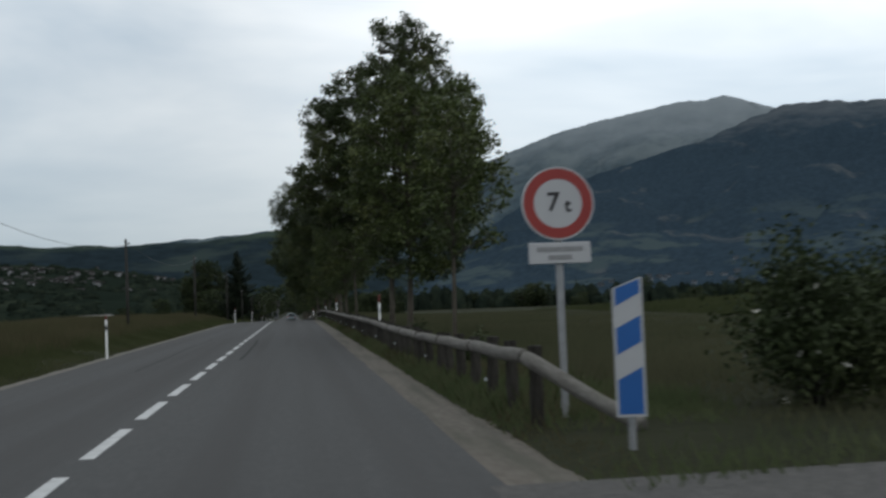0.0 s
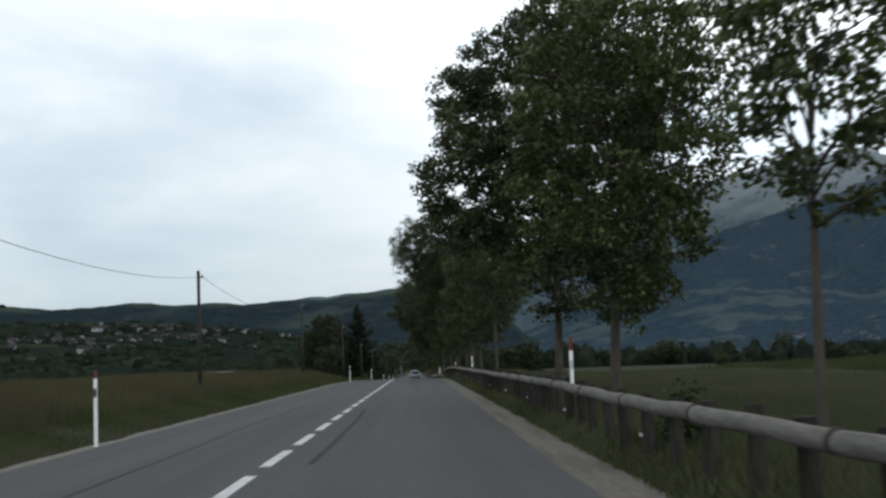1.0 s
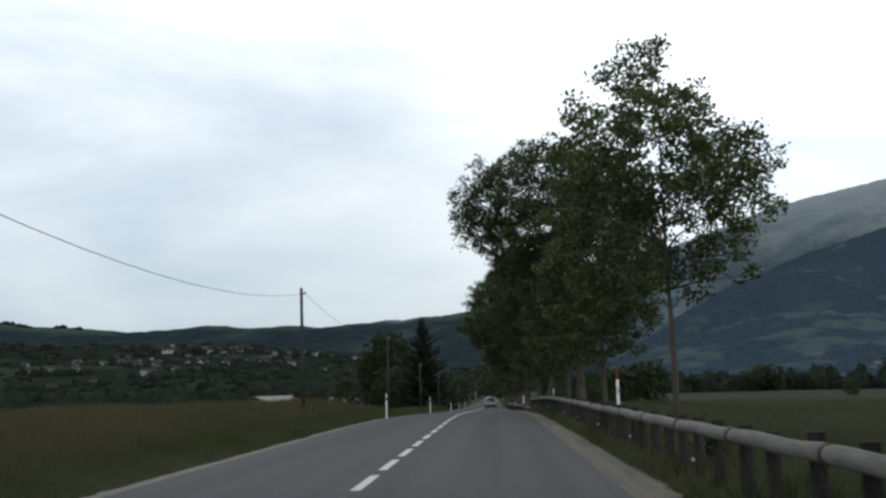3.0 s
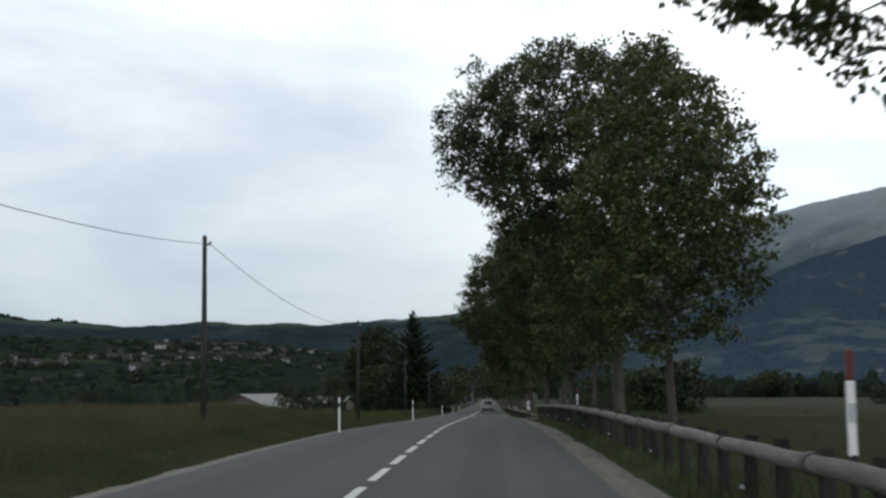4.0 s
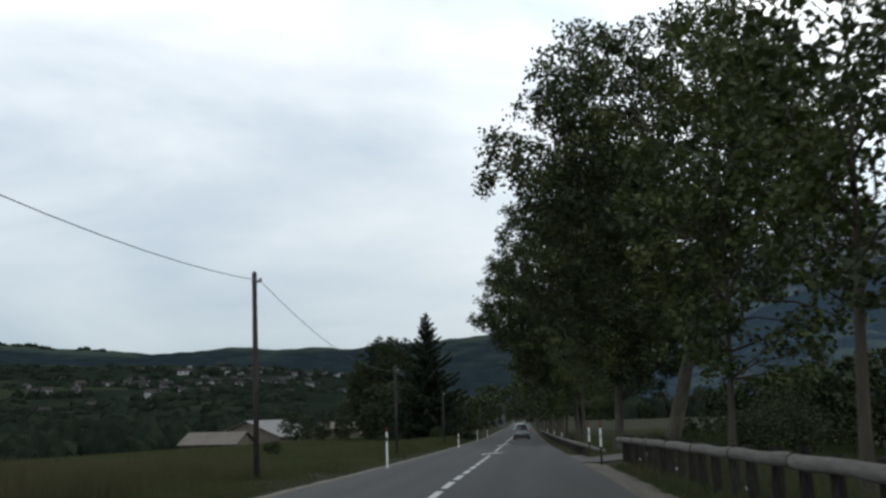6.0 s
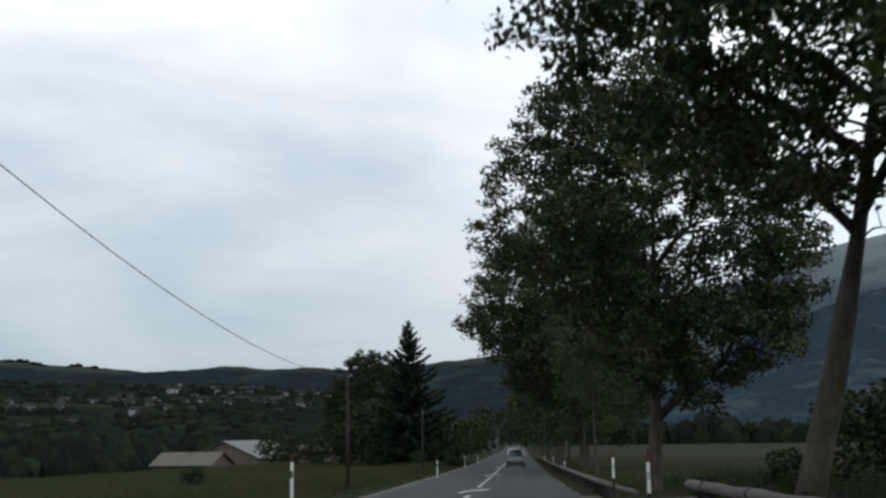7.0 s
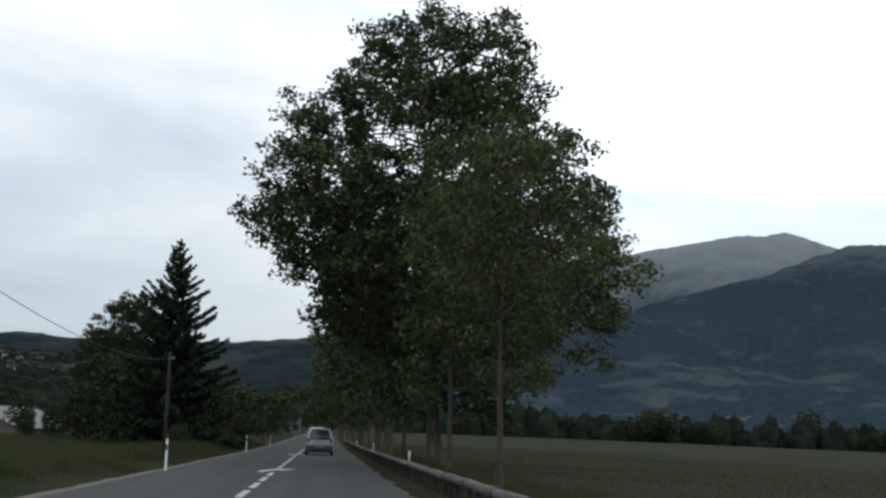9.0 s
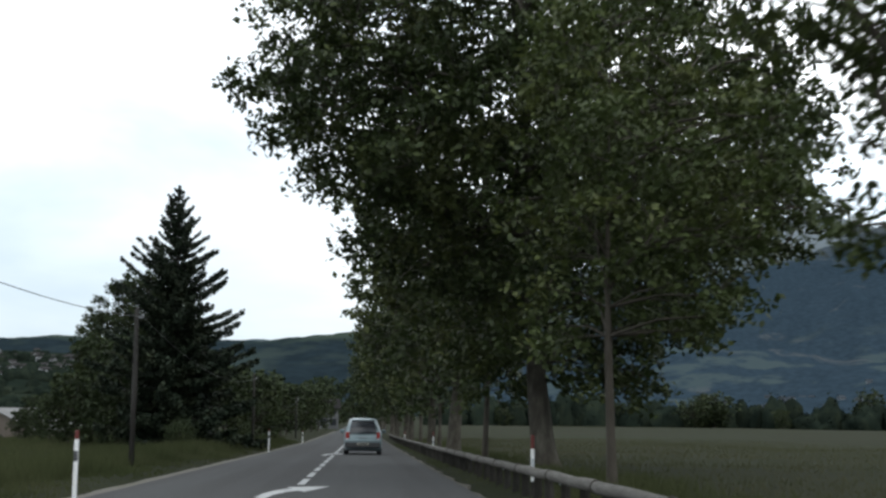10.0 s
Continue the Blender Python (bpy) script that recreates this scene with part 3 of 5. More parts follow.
# ---- trees ----
LEAF_SHAPE = np.array([(0, 0, 0), (-0.55, 0.30, 0.10), (-0.26, 0.55, 0.04), (0, 1.05, -0.06), (0.26, 0.55, 0.04), (0.55, 0.30, 0.10)])
BLADE_SHAPE = np.array([(-0.35, 0.35, 0.05), (0, -0.15, 0), (0.35, 0.35, 0.05), (0, 1.0, -0.04)])
BLADE_TRIS = np.array([(0, 1, 2), (0, 2, 3)])
LEAF_TRIS = np.array([(0, 2, 1), (0, 3, 2), (0, 4, 3), (0, 5, 4)])


def leaf_arrays(centres, sizes, rng, upright=0.5, plain=False):
    """Many single leaves, each turned its own way."""
    shape, tris = (BLADE_SHAPE, BLADE_TRIS) if plain else (LEAF_SHAPE, LEAF_TRIS)
    n = len(centres)
    nrm = rng.normal(size=(n, 3))
    nrm[:, 2] = np.abs(nrm[:, 2]) * 0.6 + upright
    nrm /= np.linalg.norm(nrm, axis=1)[:, None]
    t = rng.normal(size=(n, 3))
    t[:, 2] -= 0.6
    t -= (t * nrm).sum(1)[:, None] * nrm
    t /= np.linalg.norm(t, axis=1)[:, None]
    b = np.cross(nrm, t)
    s = np.asarray(sizes)[:, None, None]
    v = centres[:, None, :] + s * (shape[None, :, 0:1] * b[:, None, :] + (shape[None, :, 1:2] - 0.4) * t[:, None, :] + shape[None, :, 2:3] * nrm[:, None, :])
    f = (tris[None] + len(shape) * np.arange(n)[:, None, None]).reshape(-1, 3)
    return v.reshape(-1, 3), f


def leaves(name, centres, sizes, mat, parent, rng, upright=0.5, plain=False):
    v, f = leaf_arrays(centres, sizes, rng, upright, plain)
    return tri_mesh(name, v, f, mat, parent)


def egg(base, h, r, off=0.0, taper=0.8, belly=0.46):
    """Outline of an egg-shaped crown: rows of height, reach to the road's side, reach to the field's side."""
    zm, rows = base + belly * (h - base), []
    for z in np.linspace(base, h, 13):
        k = r * (1 - taper * ((zm - z) / (zm - base)) ** 1.5) if z < zm else r * math.sqrt(max(0.004, 1 - ((z - zm) / (h - zm)) ** 2))
        rows.append((z, off - k, off + k))
    return rows


def broadleaf(x, y, h, trunk_r, crown_r, base, seed, label, fork=None, density=1.0, leaf=0.16, lean=(0.0, 0.0), off=(0.0, 0.0), shape=None, lobe=1.1,
              mat=None, bark=None, group="roadside plane trees", lump=0.22, limbs=7, name="plane_tree", kind_word="tree", taper=0.8, belly=0.46, low_limb=False, twigs=True):
    """A tree: trunk, limbs, and boughs that each end in a lobe of leaf clumps, with gaps between the lobes."""
    rnd, rng = random.Random(seed), np.random.default_rng(seed)
    mat, bark = mat or LEAF, bark or BARK
    root = thing(name, Matrix.Translation((x, y, ground_z(x, y) - 0.05)), label, kind_word, group)
    shape = shape or egg(base, h, crown_r, off[0], taper, belly)
    sz, sl, sr = ([row[k] for row in shape] for k in range(3))
    base, h = sz[0], max(h, sz[-1])
    fork = fork or base + 0.03 * (h - base)

    def girth(z):
        lo, hi = float(np.interp(z, sz, sl)), float(np.interp(z, sz, sr))
        return (lo + hi) / 2, max(0.08, (hi - lo) / 2 - min(0.66 * lobe, 0.24 * (hi - lo) / 2))

    def depth(p):
        """Under 1 inside the crown."""
        cx, r = girth(p[2])
        d = math.hypot((p[0] - cx) / r, (p[1] - off[1]) / (0.95 * r))
        q = Vector(p) * (0.55 / lobe)
        return d / (1 + lump * noise.noise(q + Vector((seed * 1.7, 0, 0))) + 0.6 * lump * noise.noise(q * 2.3 + Vector((0, seed, 0))))

    # trunk with a flared foot, going on as a leader
    def axis(z):
        k = z / h
        return Vector((lean[0] * k + 0.10 * trunk_r * 6 * math.sin(k * 5 + seed), lean[1] * k + 0.10 * trunk_r * 6 * math.cos(k * 4 + seed), z))
    zs = [-0.15, 0.0, 0.15, 0.5, *np.linspace(1.0, h * 0.93, 11)]
    rs = [trunk_r * (1.5 if z < 0.05 else 1.25 if z < 0.3 else 1.08 if z < 0.8 else 1.0) * (1 - 0.25 * min(1, z / fork)) * (1 if z < fork else max(0.07, (1 - (z - fork) / (h - fork)) * 0.75)) for z in zs]
    bm = bmesh.new()
    tube(bm, [axis(max(z, 0)) + Vector((0, 0, min(z, 0))) for z in zs], rs, 12, jitter=0.06, rnd=rnd)
    part("trunk", bm, bark, root, smooth=True)
    # main limbs, the lowest at the fork
    nodes = [axis(z) for z in np.linspace(fork, h * 0.88, 12)]
    for i in range(limbs):
        a = 2 * math.pi * (i + rnd.uniform(-0.25, 0.25)) / limbs
        z0 = fork + (h - fork) * (0.12 + 0.36 * (i % 4) / 4 if i else 0.0 if low_limb else 0.09)
        a += 0 if low_limb else 2.1
        rise = rnd.uniform(0.28, 0.75) if i else 0.45
        zt = z0 + (h - z0) * rise * 0.8
        cx, r = girth(zt)
        reach = rnd.uniform(0.62, 0.8) * (0.8 if trunk_r < 0.13 else 1)
        p0, tip = axis(z0), Vector((cx + reach * r * math.cos(a), off[1] + reach * r * math.sin(a), zt))
        mid = p0.lerp(tip, 0.45) + Vector((0.08 * r * math.cos(a), 0.08 * r * math.sin(a), -0.04 * h * rise)) + Vector((rnd.uniform(-.15, .15), rnd.uniform(-.15, .15), 0))
        pts = [p0, p0.lerp(mid, 0.5) + Vector((0, 0, 0.01 * h)), mid, mid.lerp(tip, 0.5) + Vector((rnd.uniform(-.2, .2), rnd.uniform(-.2, .2), 0.02 * h)), tip]
        r0 = trunk_r * (0.66 if low_limb and not i else rnd.uniform(0.34, 0.5))
        bm = bmesh.new()
        tube(bm, pts, [r0, r0 * 0.8, r0 * 0.58, r0 * 0.36, r0 * 0.12], 7)
        part("limb", bm, bark, root, smooth=True)
        nodes += [pts[1], mid, mid.lerp(tip, 0.35), pts[3], pts[3].lerp(tip, 0.6), tip]
    nodes_np = np.array([tuple(p) for p in nodes])
    # lobes, kept apart from one another
    span = max(max(sr), -min(sl)) * 1.25
    found = np.empty((0, 3))
    for _ in range(int(22 * (span * span * (h - base) / lobe ** 3) + 400)):
        z = rnd.uniform(base + 0.15 * lobe, h - 0.6 * lobe)
        cx, r = girth(z)
        p = (cx + rnd.uniform(-1.25, 1.25) * r, off[1] + rnd.uniform(-1.2, 1.2) * r, z)
        d = depth(p)
        if d > 1.0 or rnd.random() > 0.16 + 0.84 * d ** 1.4 or noise.noise(Vector(p) * (0.42 / lobe) + Vector((0, 0, seed * 3.1))) < -0.32:
            continue
        if len(found) and (((found - p) * (1, 1, 1.25)) ** 2).sum(1).min() < (lobe * rnd.uniform(0.78, 1.15)) ** 2:
            continue
        found = np.vstack([found, p])
    bm = bmesh.new()
    spots, sizes = [], []
    for c in found:
        e = Vector(c)
        s = nodes[int(np.linalg.norm((nodes_np - c) * (1, 1, 1.4) + (0, 0, 0.5), axis=1).argmin())]
        m = s.lerp(e, 0.5) + Vector((rnd.uniform(-.1, .1), rnd.uniform(-.1, .1), 0.07 * (e - s).length)) * lobe
        r = 0.010 + 0.011 * (e - s).length
        tube(bm, [s, m, e], [r, r * 0.7, r * 0.35], 4, caps=False)
        rl = lobe * rnd.uniform(0.42, 0.72)
        out = (e - axis(max(fork, c[2] - 0.25 * h))).normalized()
        for k in range(9):
            u = Vector((rnd.gauss(0, 1), rnd.gauss(0, 1), rnd.gauss(0, 0.75))).normalized() * rnd.uniform(0.45, 1.0) + out * 0.42
            q = e + u * rl
            spots.append(tuple(q))
            sizes.append(rl * rnd.uniform(0.24, 0.42))
            if k < 3 and twigs:
                tube(bm, [e, e.lerp(q, 0.6) + Vector((0, 0, 0.05 * rl)), q], [r * 0.45, r * 0.3, r * 0.15], 3, caps=False)
    part("branchwork", bm, bark, root)["kind"] = "stuff"
    spots, sizes = np.array(spots), np.array(sizes)
    share = sizes ** 2 / (sizes ** 2).sum()
    n = int(density * 4.0 * len(found) * (0.6 * lobe) ** 2 / (0.4 * leaf * leaf))
    which = rng.choice(len(spots), n, p=share)
    spread = np.clip(rng.normal(size=(n, 3)), -1.9, 1.9) * (1, 1, 0.72)
    pos = spots[which] + spread * sizes[which][:, None] * 0.72
    lv = leaves("foliage", pos, leaf * rng.uniform(0.65, 1.25, n), mat, root, rng, plain=True)
    lv["kind"] = "stuff"
    return root


OLD, YOUNG = "mature plane tree with a broad dark-leaved crown beside the road", "young slender plane tree with a thin trunk behind the barrier"
# crowns: height over the foot, reach towards the road, reach towards the field
CROWNS = {
    11: [(2.3, -0.3, 0.4), (2.9, -0.9, 1.3), (3.7, -1.2, 1.8), (4.6, -1.1, 1.5), (5.4, -0.8, 1.0), (6.1, -0.5, 0.6), (6.5, -0.1, 0.2)],
    12: [(2.2, -0.8, 1.0), (2.8, -1.8, 1.9), (4.2, -2.4, 2.6), (6.2, -2.6, 3.1), (7.8, -2.2, 3.2), (8.6, -1.5, 2.8), (9.6, -0.2, 1.0)],
    13: [(2.5, -0.6, 2.4), (3.1, -1.4, 3.6), (4.4, -2.2, 4.2), (5.4, -4.0, 4.6), (7.7, -4.5, 5.0), (9.0, -4.1, 4.8), (10.9, -3.5, 4.4), (12.5, -2.5, 3.5), (13.8, -1.2, 2.6), (15.0, 0.6, 1.6)],
    14: [(3.2, -0.5, 0.9), (3.7, -1.4, 1.9), (4.5, -2.3, 2.5), (5.2, -2.8, 2.9), (5.7, -2.8, 3.1), (7.0, -3.0, 2.3), (7.6, -2.4, 1.6), (8.8, -1.2, 0.7), (9.6, -0.4, 0.4)],
    15: [(2.2, -1.2, 1.4), (3.3, -2.4, 2.6), (4.5, -3.0, 2.8), (6.0, -3.0, 2.8), (7.5, -2.6, 2.4), (9.1, -1.6, 1.5), (10.0, -0.5, 0.3)],
    16: [(2.4, -1.2, 1.5), (4.0, -2.6, 3.0), (6.1, -3.7, 4.2), (7.5, -4.7, 4.6), (8.6, -6.5, 4.6), (9.6, -6.6, 4.4), (11.5, -6.0, 3.8), (12.4, -4.4, 3.0), (13.8, -1.5, 1.0)],
    19: [(4.0, -0.5, 2.5), (5.0, -2.3, 4.0), (6.3, -3.5, 5.0), (7.4, -4.2, 5.2), (8.1, -4.9, 5.2), (9.0, -4.1, 5.0), (10.6, -3.5, 4.2), (11.2, -2.2, 3.4), (12.7, 0.2, 2.0)],
    20: [(2.5, 0.3, 1.8), (3.4, -1.2, 3.4), (4.5, -2.2, 5.2), (5.8, -3.0, 6.2), (6.6, -3.6, 6.0), (7.2, -4.9, 6.1), (8.5, -5.8, 6.4), (10.0, -5.1, 5.6), (11.1, -4.5, 4.4), (12.4, -3.9, 3.4), (13.6, -2.4, 2.0), (14.6, -0.5, 0.5)],
    21: [(2.5, -0.4, 0.9), (3.4, -0.8, 2.6), (4.4, -1.2, 3.3), (5.3, -2.0, 3.5), (6.9, -2.6, 2.7), (8.2, -1.8, 1.7), (9.0, -0.3, 0.4)],
    22: [(2.6, -1.2, 2.1), (3.4, -1.9, 3.2), (4.6, -2.2, 4.0), (6.3, -2.4, 4.4), (7.8, -2.0, 2.8), (9.0, -1.0, 1.8), (9.8, -0.2, 0.4)],
    23: [(2.4, -2.5, 3.0), (4.8, -4.6, 6.0), (6.3, -6.3, 7.4), (8.0, -7.6, 8.2), (9.7, -9.6, 8.2), (11.0, -9.7, 7.4), (12.5, -8.9, 6.6), (14.7, -7.6, 5.6), (17.4, -5.9, 4.6), (19.0, -4.0, 2.8), (20.5, -1.5, 1.2)],
}
#    x    y     h    trunk crown base seed density leaf lobe lean off
for tx, ty, h, tr, cr, cb, sd, dens, leaf, lobe, lean, off, lab in (
    (5.9, 29.5, 6.3, 0.055, 1.55, 2.4, 11, 1.0, 0.105, 0.62, (0, 0), (0.35, 0), YOUNG),
    (6.1, 43.6, 9.4, 0.12, 2.8, 2.2, 12, 1.4, 0.115, 0.85, (0, 0), (0.7, 0), YOUNG),
    (6.58, 59.1, 15.0, 0.15, 4.5, 2.2, 13, 1.62, 0.125, 1.05, (0, 0), (0.85, 0), OLD),
    (6.12, 84.7, 9.2, 0.085, 3.0, 3.35, 14, 1.05, 0.11, 0.85, (0, 0), (0.0, 0), YOUNG),
    (6.36, 106.3, 8.9, 0.12, 2.9, 1.9, 15, 1.2, 0.125, 0.9, (0, 0), (-0.1, 0), YOUNG),
    (6.38, 119.0, 13.6, 0.23, 5.0, 2.4, 16, 1.0, 0.13, 1.1, (0.2, 0), (-0.5, 0), OLD),
    (6.3, 128.6, 7.9, 0.10, 2.2, 2.5, 17, 1.0, 0.15, 0.85, (0, 0), (0.2, 0), YOUNG),
    (5.75, 136.4, 9.0, 0.085, 2.8, 1.8, 18, 1.0, 0.14, 0.9, (0, 0), (0.5, 0), YOUNG),
    (5.62, 147.4, 12.7, 0.22, 4.1, 4.0, 19, 1.05, 0.125, 1.05, (2.7, 0), (-1.05, -2.2), OLD),
    (5.78, 170.0, 14.6, 0.24, 5.2, 2.5, 20, 1.2, 0.135, 1.1, (0.9, 0), (0.8, -0.2), OLD),
    (5.54, 194.6, 8.9, 0.08, 2.7, 2.5, 21, 0.85, 0.11, 0.85, (0, 0), (0.55, 0.4), YOUNG),
    (5.7, 207.6, 9.8, 0.09, 2.5, 2.6, 22, 1.0, 0.14, 0.95, (0, 0), (0.2, 0), YOUNG),
    (6.6, 221.0, 20.5, 0.36, 8.4, 2.4, 23, 1.35, 0.20, 1.6, (-1.6, 0), (1.7, 0), OLD),
    (5.5, 228.5, 8.5, 0.11, 2.6, 2.3, 24, 1.0, 0.2, 0.95, (0, 0), (0, 0), YOUNG),
):
    broadleaf(tx, ty, h, tr, cr, cb, sd, lab, density=dens, leaf=leaf, lobe=lobe, lean=lean, off=off, shape=CROWNS.get(sd), limbs=8 if lab == OLD else 6, taper=0.6,
              bark=BARK if lab == OLD else BARK_THIN, mat=LEAF if lab == OLD else LEAF_YOUNG, fork={19: 3.6, 20: 2.35, 14: 3.0}.get(sd), low_limb=sd == 20)
far_tree = broadleaf(5.4, 242.0, 15.5, 0.32, 6.2, 2.6, 31, OLD, density=0.9, leaf=0.36, lobe=1.5)
far_young = broadleaf(5.4, 254.5, 9.5, 0.12, 3.0, 2.2, 32, YOUNG, density=0.9, leaf=0.32, lobe=1.1)
rnd = random.Random(5)
for i, ty in enumerate((268, 281, 293, 306, 320, 334, 349, 366, 384, 404, 426, 450)):
    src, s = (far_tree, rnd.uniform(0.8, 1.0)) if i % 3 != 1 else (far_young, rnd.uniform(0.95, 1.2))
    xx = 5.5 + rnd.uniform(-0.3, 0.3) - 0.004 * (ty - 260)
    copy_thing(src, Matrix.LocRotScale((xx, ty, ground_z(xx, ty) - 0.05), Euler((0, 0, rnd.uniform(0, 6.28))), (s, s, s)))

# trees on the other side of the road, near the spruce
broadleaf(-18.6, 300.0, 15.0, 0.30, 6.2, 0.8, 41, "round dense broadleaf tree behind the spruce", density=1.6, leaf=0.21, lobe=1.15, mat=LEAF_DARK,
          group="valley trees", name="broadleaf_tree", lump=0.1, taper=0.35, belly=0.42)
shrub = broadleaf(-7.5, 290.0, 6.0, 0.12, 2.7, 0.4, 42, "dark leafy roadside tree in a thicket", density=1.3, leaf=0.34, lobe=0.9, mat=LEAF_DARK,
                  group="valley trees", name="broadleaf_tree", lump=0.2, taper=0.3, belly=0.4, twigs=False)
for xx, yy, s in ((-10.5, 270, 1.05), (-13.5, 264, 1.1), (-12.2, 259, 0.85), (-7.6, 262, 0.75), (-15.5, 272, 1.25), (-8.6, 276, 0.95), (-6.9, 283, 0.9), (-17.5, 268, 0.8), (-8.8, 306, 0.95), (-7.6, 325, 1.0), (-8.2, 345, 1.1), (-7.2, 368, 1.15), (-7.0, 395, 1.3), (-6.8, 425, 1.5),
                  (-24, 290, 0.6), (-29, 300, 0.45), (-36, 330, 0.5), (-48, 380, 1.1), (-52, 425, 1.0), (-47, 418, 0.8), (-40, 410, 1.4), (-16, 285, 1.2), (-12, 285, 1.0), (-21, 310, 1.3), (2.0, 560, 2.2), (10.2, 152.5, 0.5), (11.8, 154.5, 0.58), (9.3, 151.2, 0.36), (8.7, 155.9, 0.46), (9.9, 156.6, 0.55), (11.3, 156.2, 0.62), (12.6, 157.4, 0.66), (10.6, 154.4, 0.56), (14.2, 157.0, 0.72), (7.3, 156.5, 0.24), (-9, 520, 2.2), (12, 540, 2.3), (-2, 600, 2.5)):
    copy_thing(shrub, Matrix.LocRotScale((xx, yy, ground_z(xx, yy) - 0.05), Euler((0, 0, xx)), (s, s, s)))


def spruce(x, y, h, r, seed):
    rnd, rng = random.Random(seed), np.random.default_rng(seed)
    root = thing("spruce", Matrix.Translation((x, y, ground_z(x, y) - 0.05)), "tall dark spruce with drooping tiered branches", "tree", "valley trees")
    bm = bmesh.new()
    tube(bm, [(0, 0, -0.1), (0, 0, 1), (0.05, 0, h * 0.5), (0, 0, h)], [0.30, 0.24, 0.14, 0.02], 9)
    part("trunk", bm, POLE_WOOD, root, smooth=True)
    pos, sz = [], []
    bm = bmesh.new()
    z = 0.8
    while z < h - 0.25:
        k = (z - 0.8) / (h - 0.8)
        reach = r * (1 - k) ** 0.82 + 0.08
        n = 8 if k < 0.6 else 6
        a0 = rnd.uniform(0, 6.28)
        for i in range(n):
            a = a0 + 2 * math.pi * i / n + rnd.uniform(-0.25, 0.25)
            L = reach * rnd.uniform(0.40, 1.18)
            tilt = 0.10 + 0.75 * k + rnd.uniform(-0.18, 0.2)
            pts = []
            zj = z + rnd.uniform(-0.28, 0.28)
            for s in (0, 0.3, 0.65, 1.0):
                pts.append(Vector((L * s * math.cos(a), L * s * math.sin(a), zj + L * (tilt * s - 0.55 * s * s + 0.50 * s ** 3))))
            tube(bm, pts, [0.035, 0.028, 0.018, 0.006], 4, caps=False)
            m = max(16, int(L * 130))
            for q in range(m):
                s = rnd.uniform(0.12, 1.03)
                f = min(2, int(s / 0.34))
                lo, hi = ((0, 0.3), (0.3, 0.65), (0.65, 1.0))[f]
                p = pts[f].lerp(pts[f + 1], (s - lo) / (hi - lo))
                side = rnd.uniform(-1, 1) * 0.28 * L * (1.05 - s) + rnd.uniform(-.08, .08)
                pos.append((p.x - side * math.sin(a), p.y + side * math.cos(a), p.z - rnd.uniform(-0.04, 0.34) * (1.2 - k)))
                sz.append(rnd.uniform(0.12, 0.28) * (1.1 - 0.4 * k))
        z += 0.46 * (1 - 0.2 * k)
    part("branchwork", bm, POLE_WOOD, root)["kind"] = "stuff"
    leaves("needle_sprays", np.array(pos), np.array(sz), NEEDLE, root, rng, upright=0.7, plain=True)["kind"] = "stuff"
    return root


spruce(-9.2, 255.8, 14.6, 5.0, 7)

# hedgerow trees across the field, and bushes nearer in it
hedge = broadleaf(171, 603, 13.5, 0.3, 6.0, 0.2, 51, "dark field-edge tree in a distant hedgerow", density=1.0, leaf=0.85, mat=LEAF_DARK, group="hedgerow trees",
                  name="hedgerow_tree", lobe=1.9, lump=0.3, twigs=False)
rnd = random.Random(9)
line = [(25, 640), (90, 640), (171, 600), (250, 585), (330, 540), (410, 470), (480, 390), (540, 300), (590, 200)]
for (x0, y0), (x1, y1) in zip(line, line[1:]):
    for i in range(5):
        t = (i + rnd.random() * 0.8) / 5
        xx, yy = x0 + (x1 - x0) * t + rnd.uniform(-8, 8), y0 + (y1 - y0) * t + rnd.uniform(-12, 12)
        s = rnd.choice((0.5, 0.55, 0.65, 0.75, 0.95))
        copy_thing(hedge, Matrix.LocRotScale((xx, yy, ground_z(xx, yy) - 1.5 * s), Euler((0, 0, rnd.uniform(0, 6.28))), (s * rnd.uniform(0.9, 1.4), s * rnd.uniform(0.9, 1.4), s)))
spots = []
for (x0, y0), (x1, y1) in zip(line, line[1:]):
    for i in range(30):
        t = (i + rnd.random()) / 30
        xx, yy = x0 + (x1 - x0) * t, y0 + (y1 - y0) * t + rnd.uniform(-9, 3)
        spots.append((xx, yy, ground_z(xx, yy) - 0.3, rnd.uniform(3.5, 6.5), rnd.uniform(5.0, 10.5)))
HEDGE_SPOTS = spots
for xx, yy, s in ((121, 612, 0.9), (112, 606, 0.7), (62, 190, 0.16), (84, 250, 0.20), (70, 300, 0.25), (110, 290, 0.22), (55, 160, 0.11), (95, 220, 0.13)):
    copy_thing(hedge, Matrix.LocRotScale((xx, yy, ground_z(xx, yy) - 0.1), Euler((0, 0, xx)), (s * 1.6, s * 1.6, s)))


def crown_shapes(count, seed):
    """Lumpy dome shapes for far crowns, open underneath."""
    bm = bmesh.new()
    bmesh.ops.create_icosphere(bm, subdivisions=3, radius=1.0)
    base = np.array([tuple(v.co) for v in bm.verts])
    tris = np.array([[v.index for v in f.verts] for f in bm.faces])
    bm.free()
    tris = tris[base[tris][:, :, 2].max(1) > -0.15]
    used = np.unique(tris)
    back = np.zeros(len(base), int)
    back[used] = np.arange(len(used))
    base, tris = base[used], back[tris]
    out = []
    for k in range(count):
        r = np.array([1 + 0.34 * noise.noise(Vector(p) * 1.6 + Vector((seed + 7 * k, 0, 0))) + 0.30 * noise.noise(Vector(p) * 3.7 + Vector((0, seed + 5 * k, 0))) for p in base])
        out.append(base * r[:, None])
    return out, tris


DOMES, DOME_TRIS = crown_shapes(12, 3)


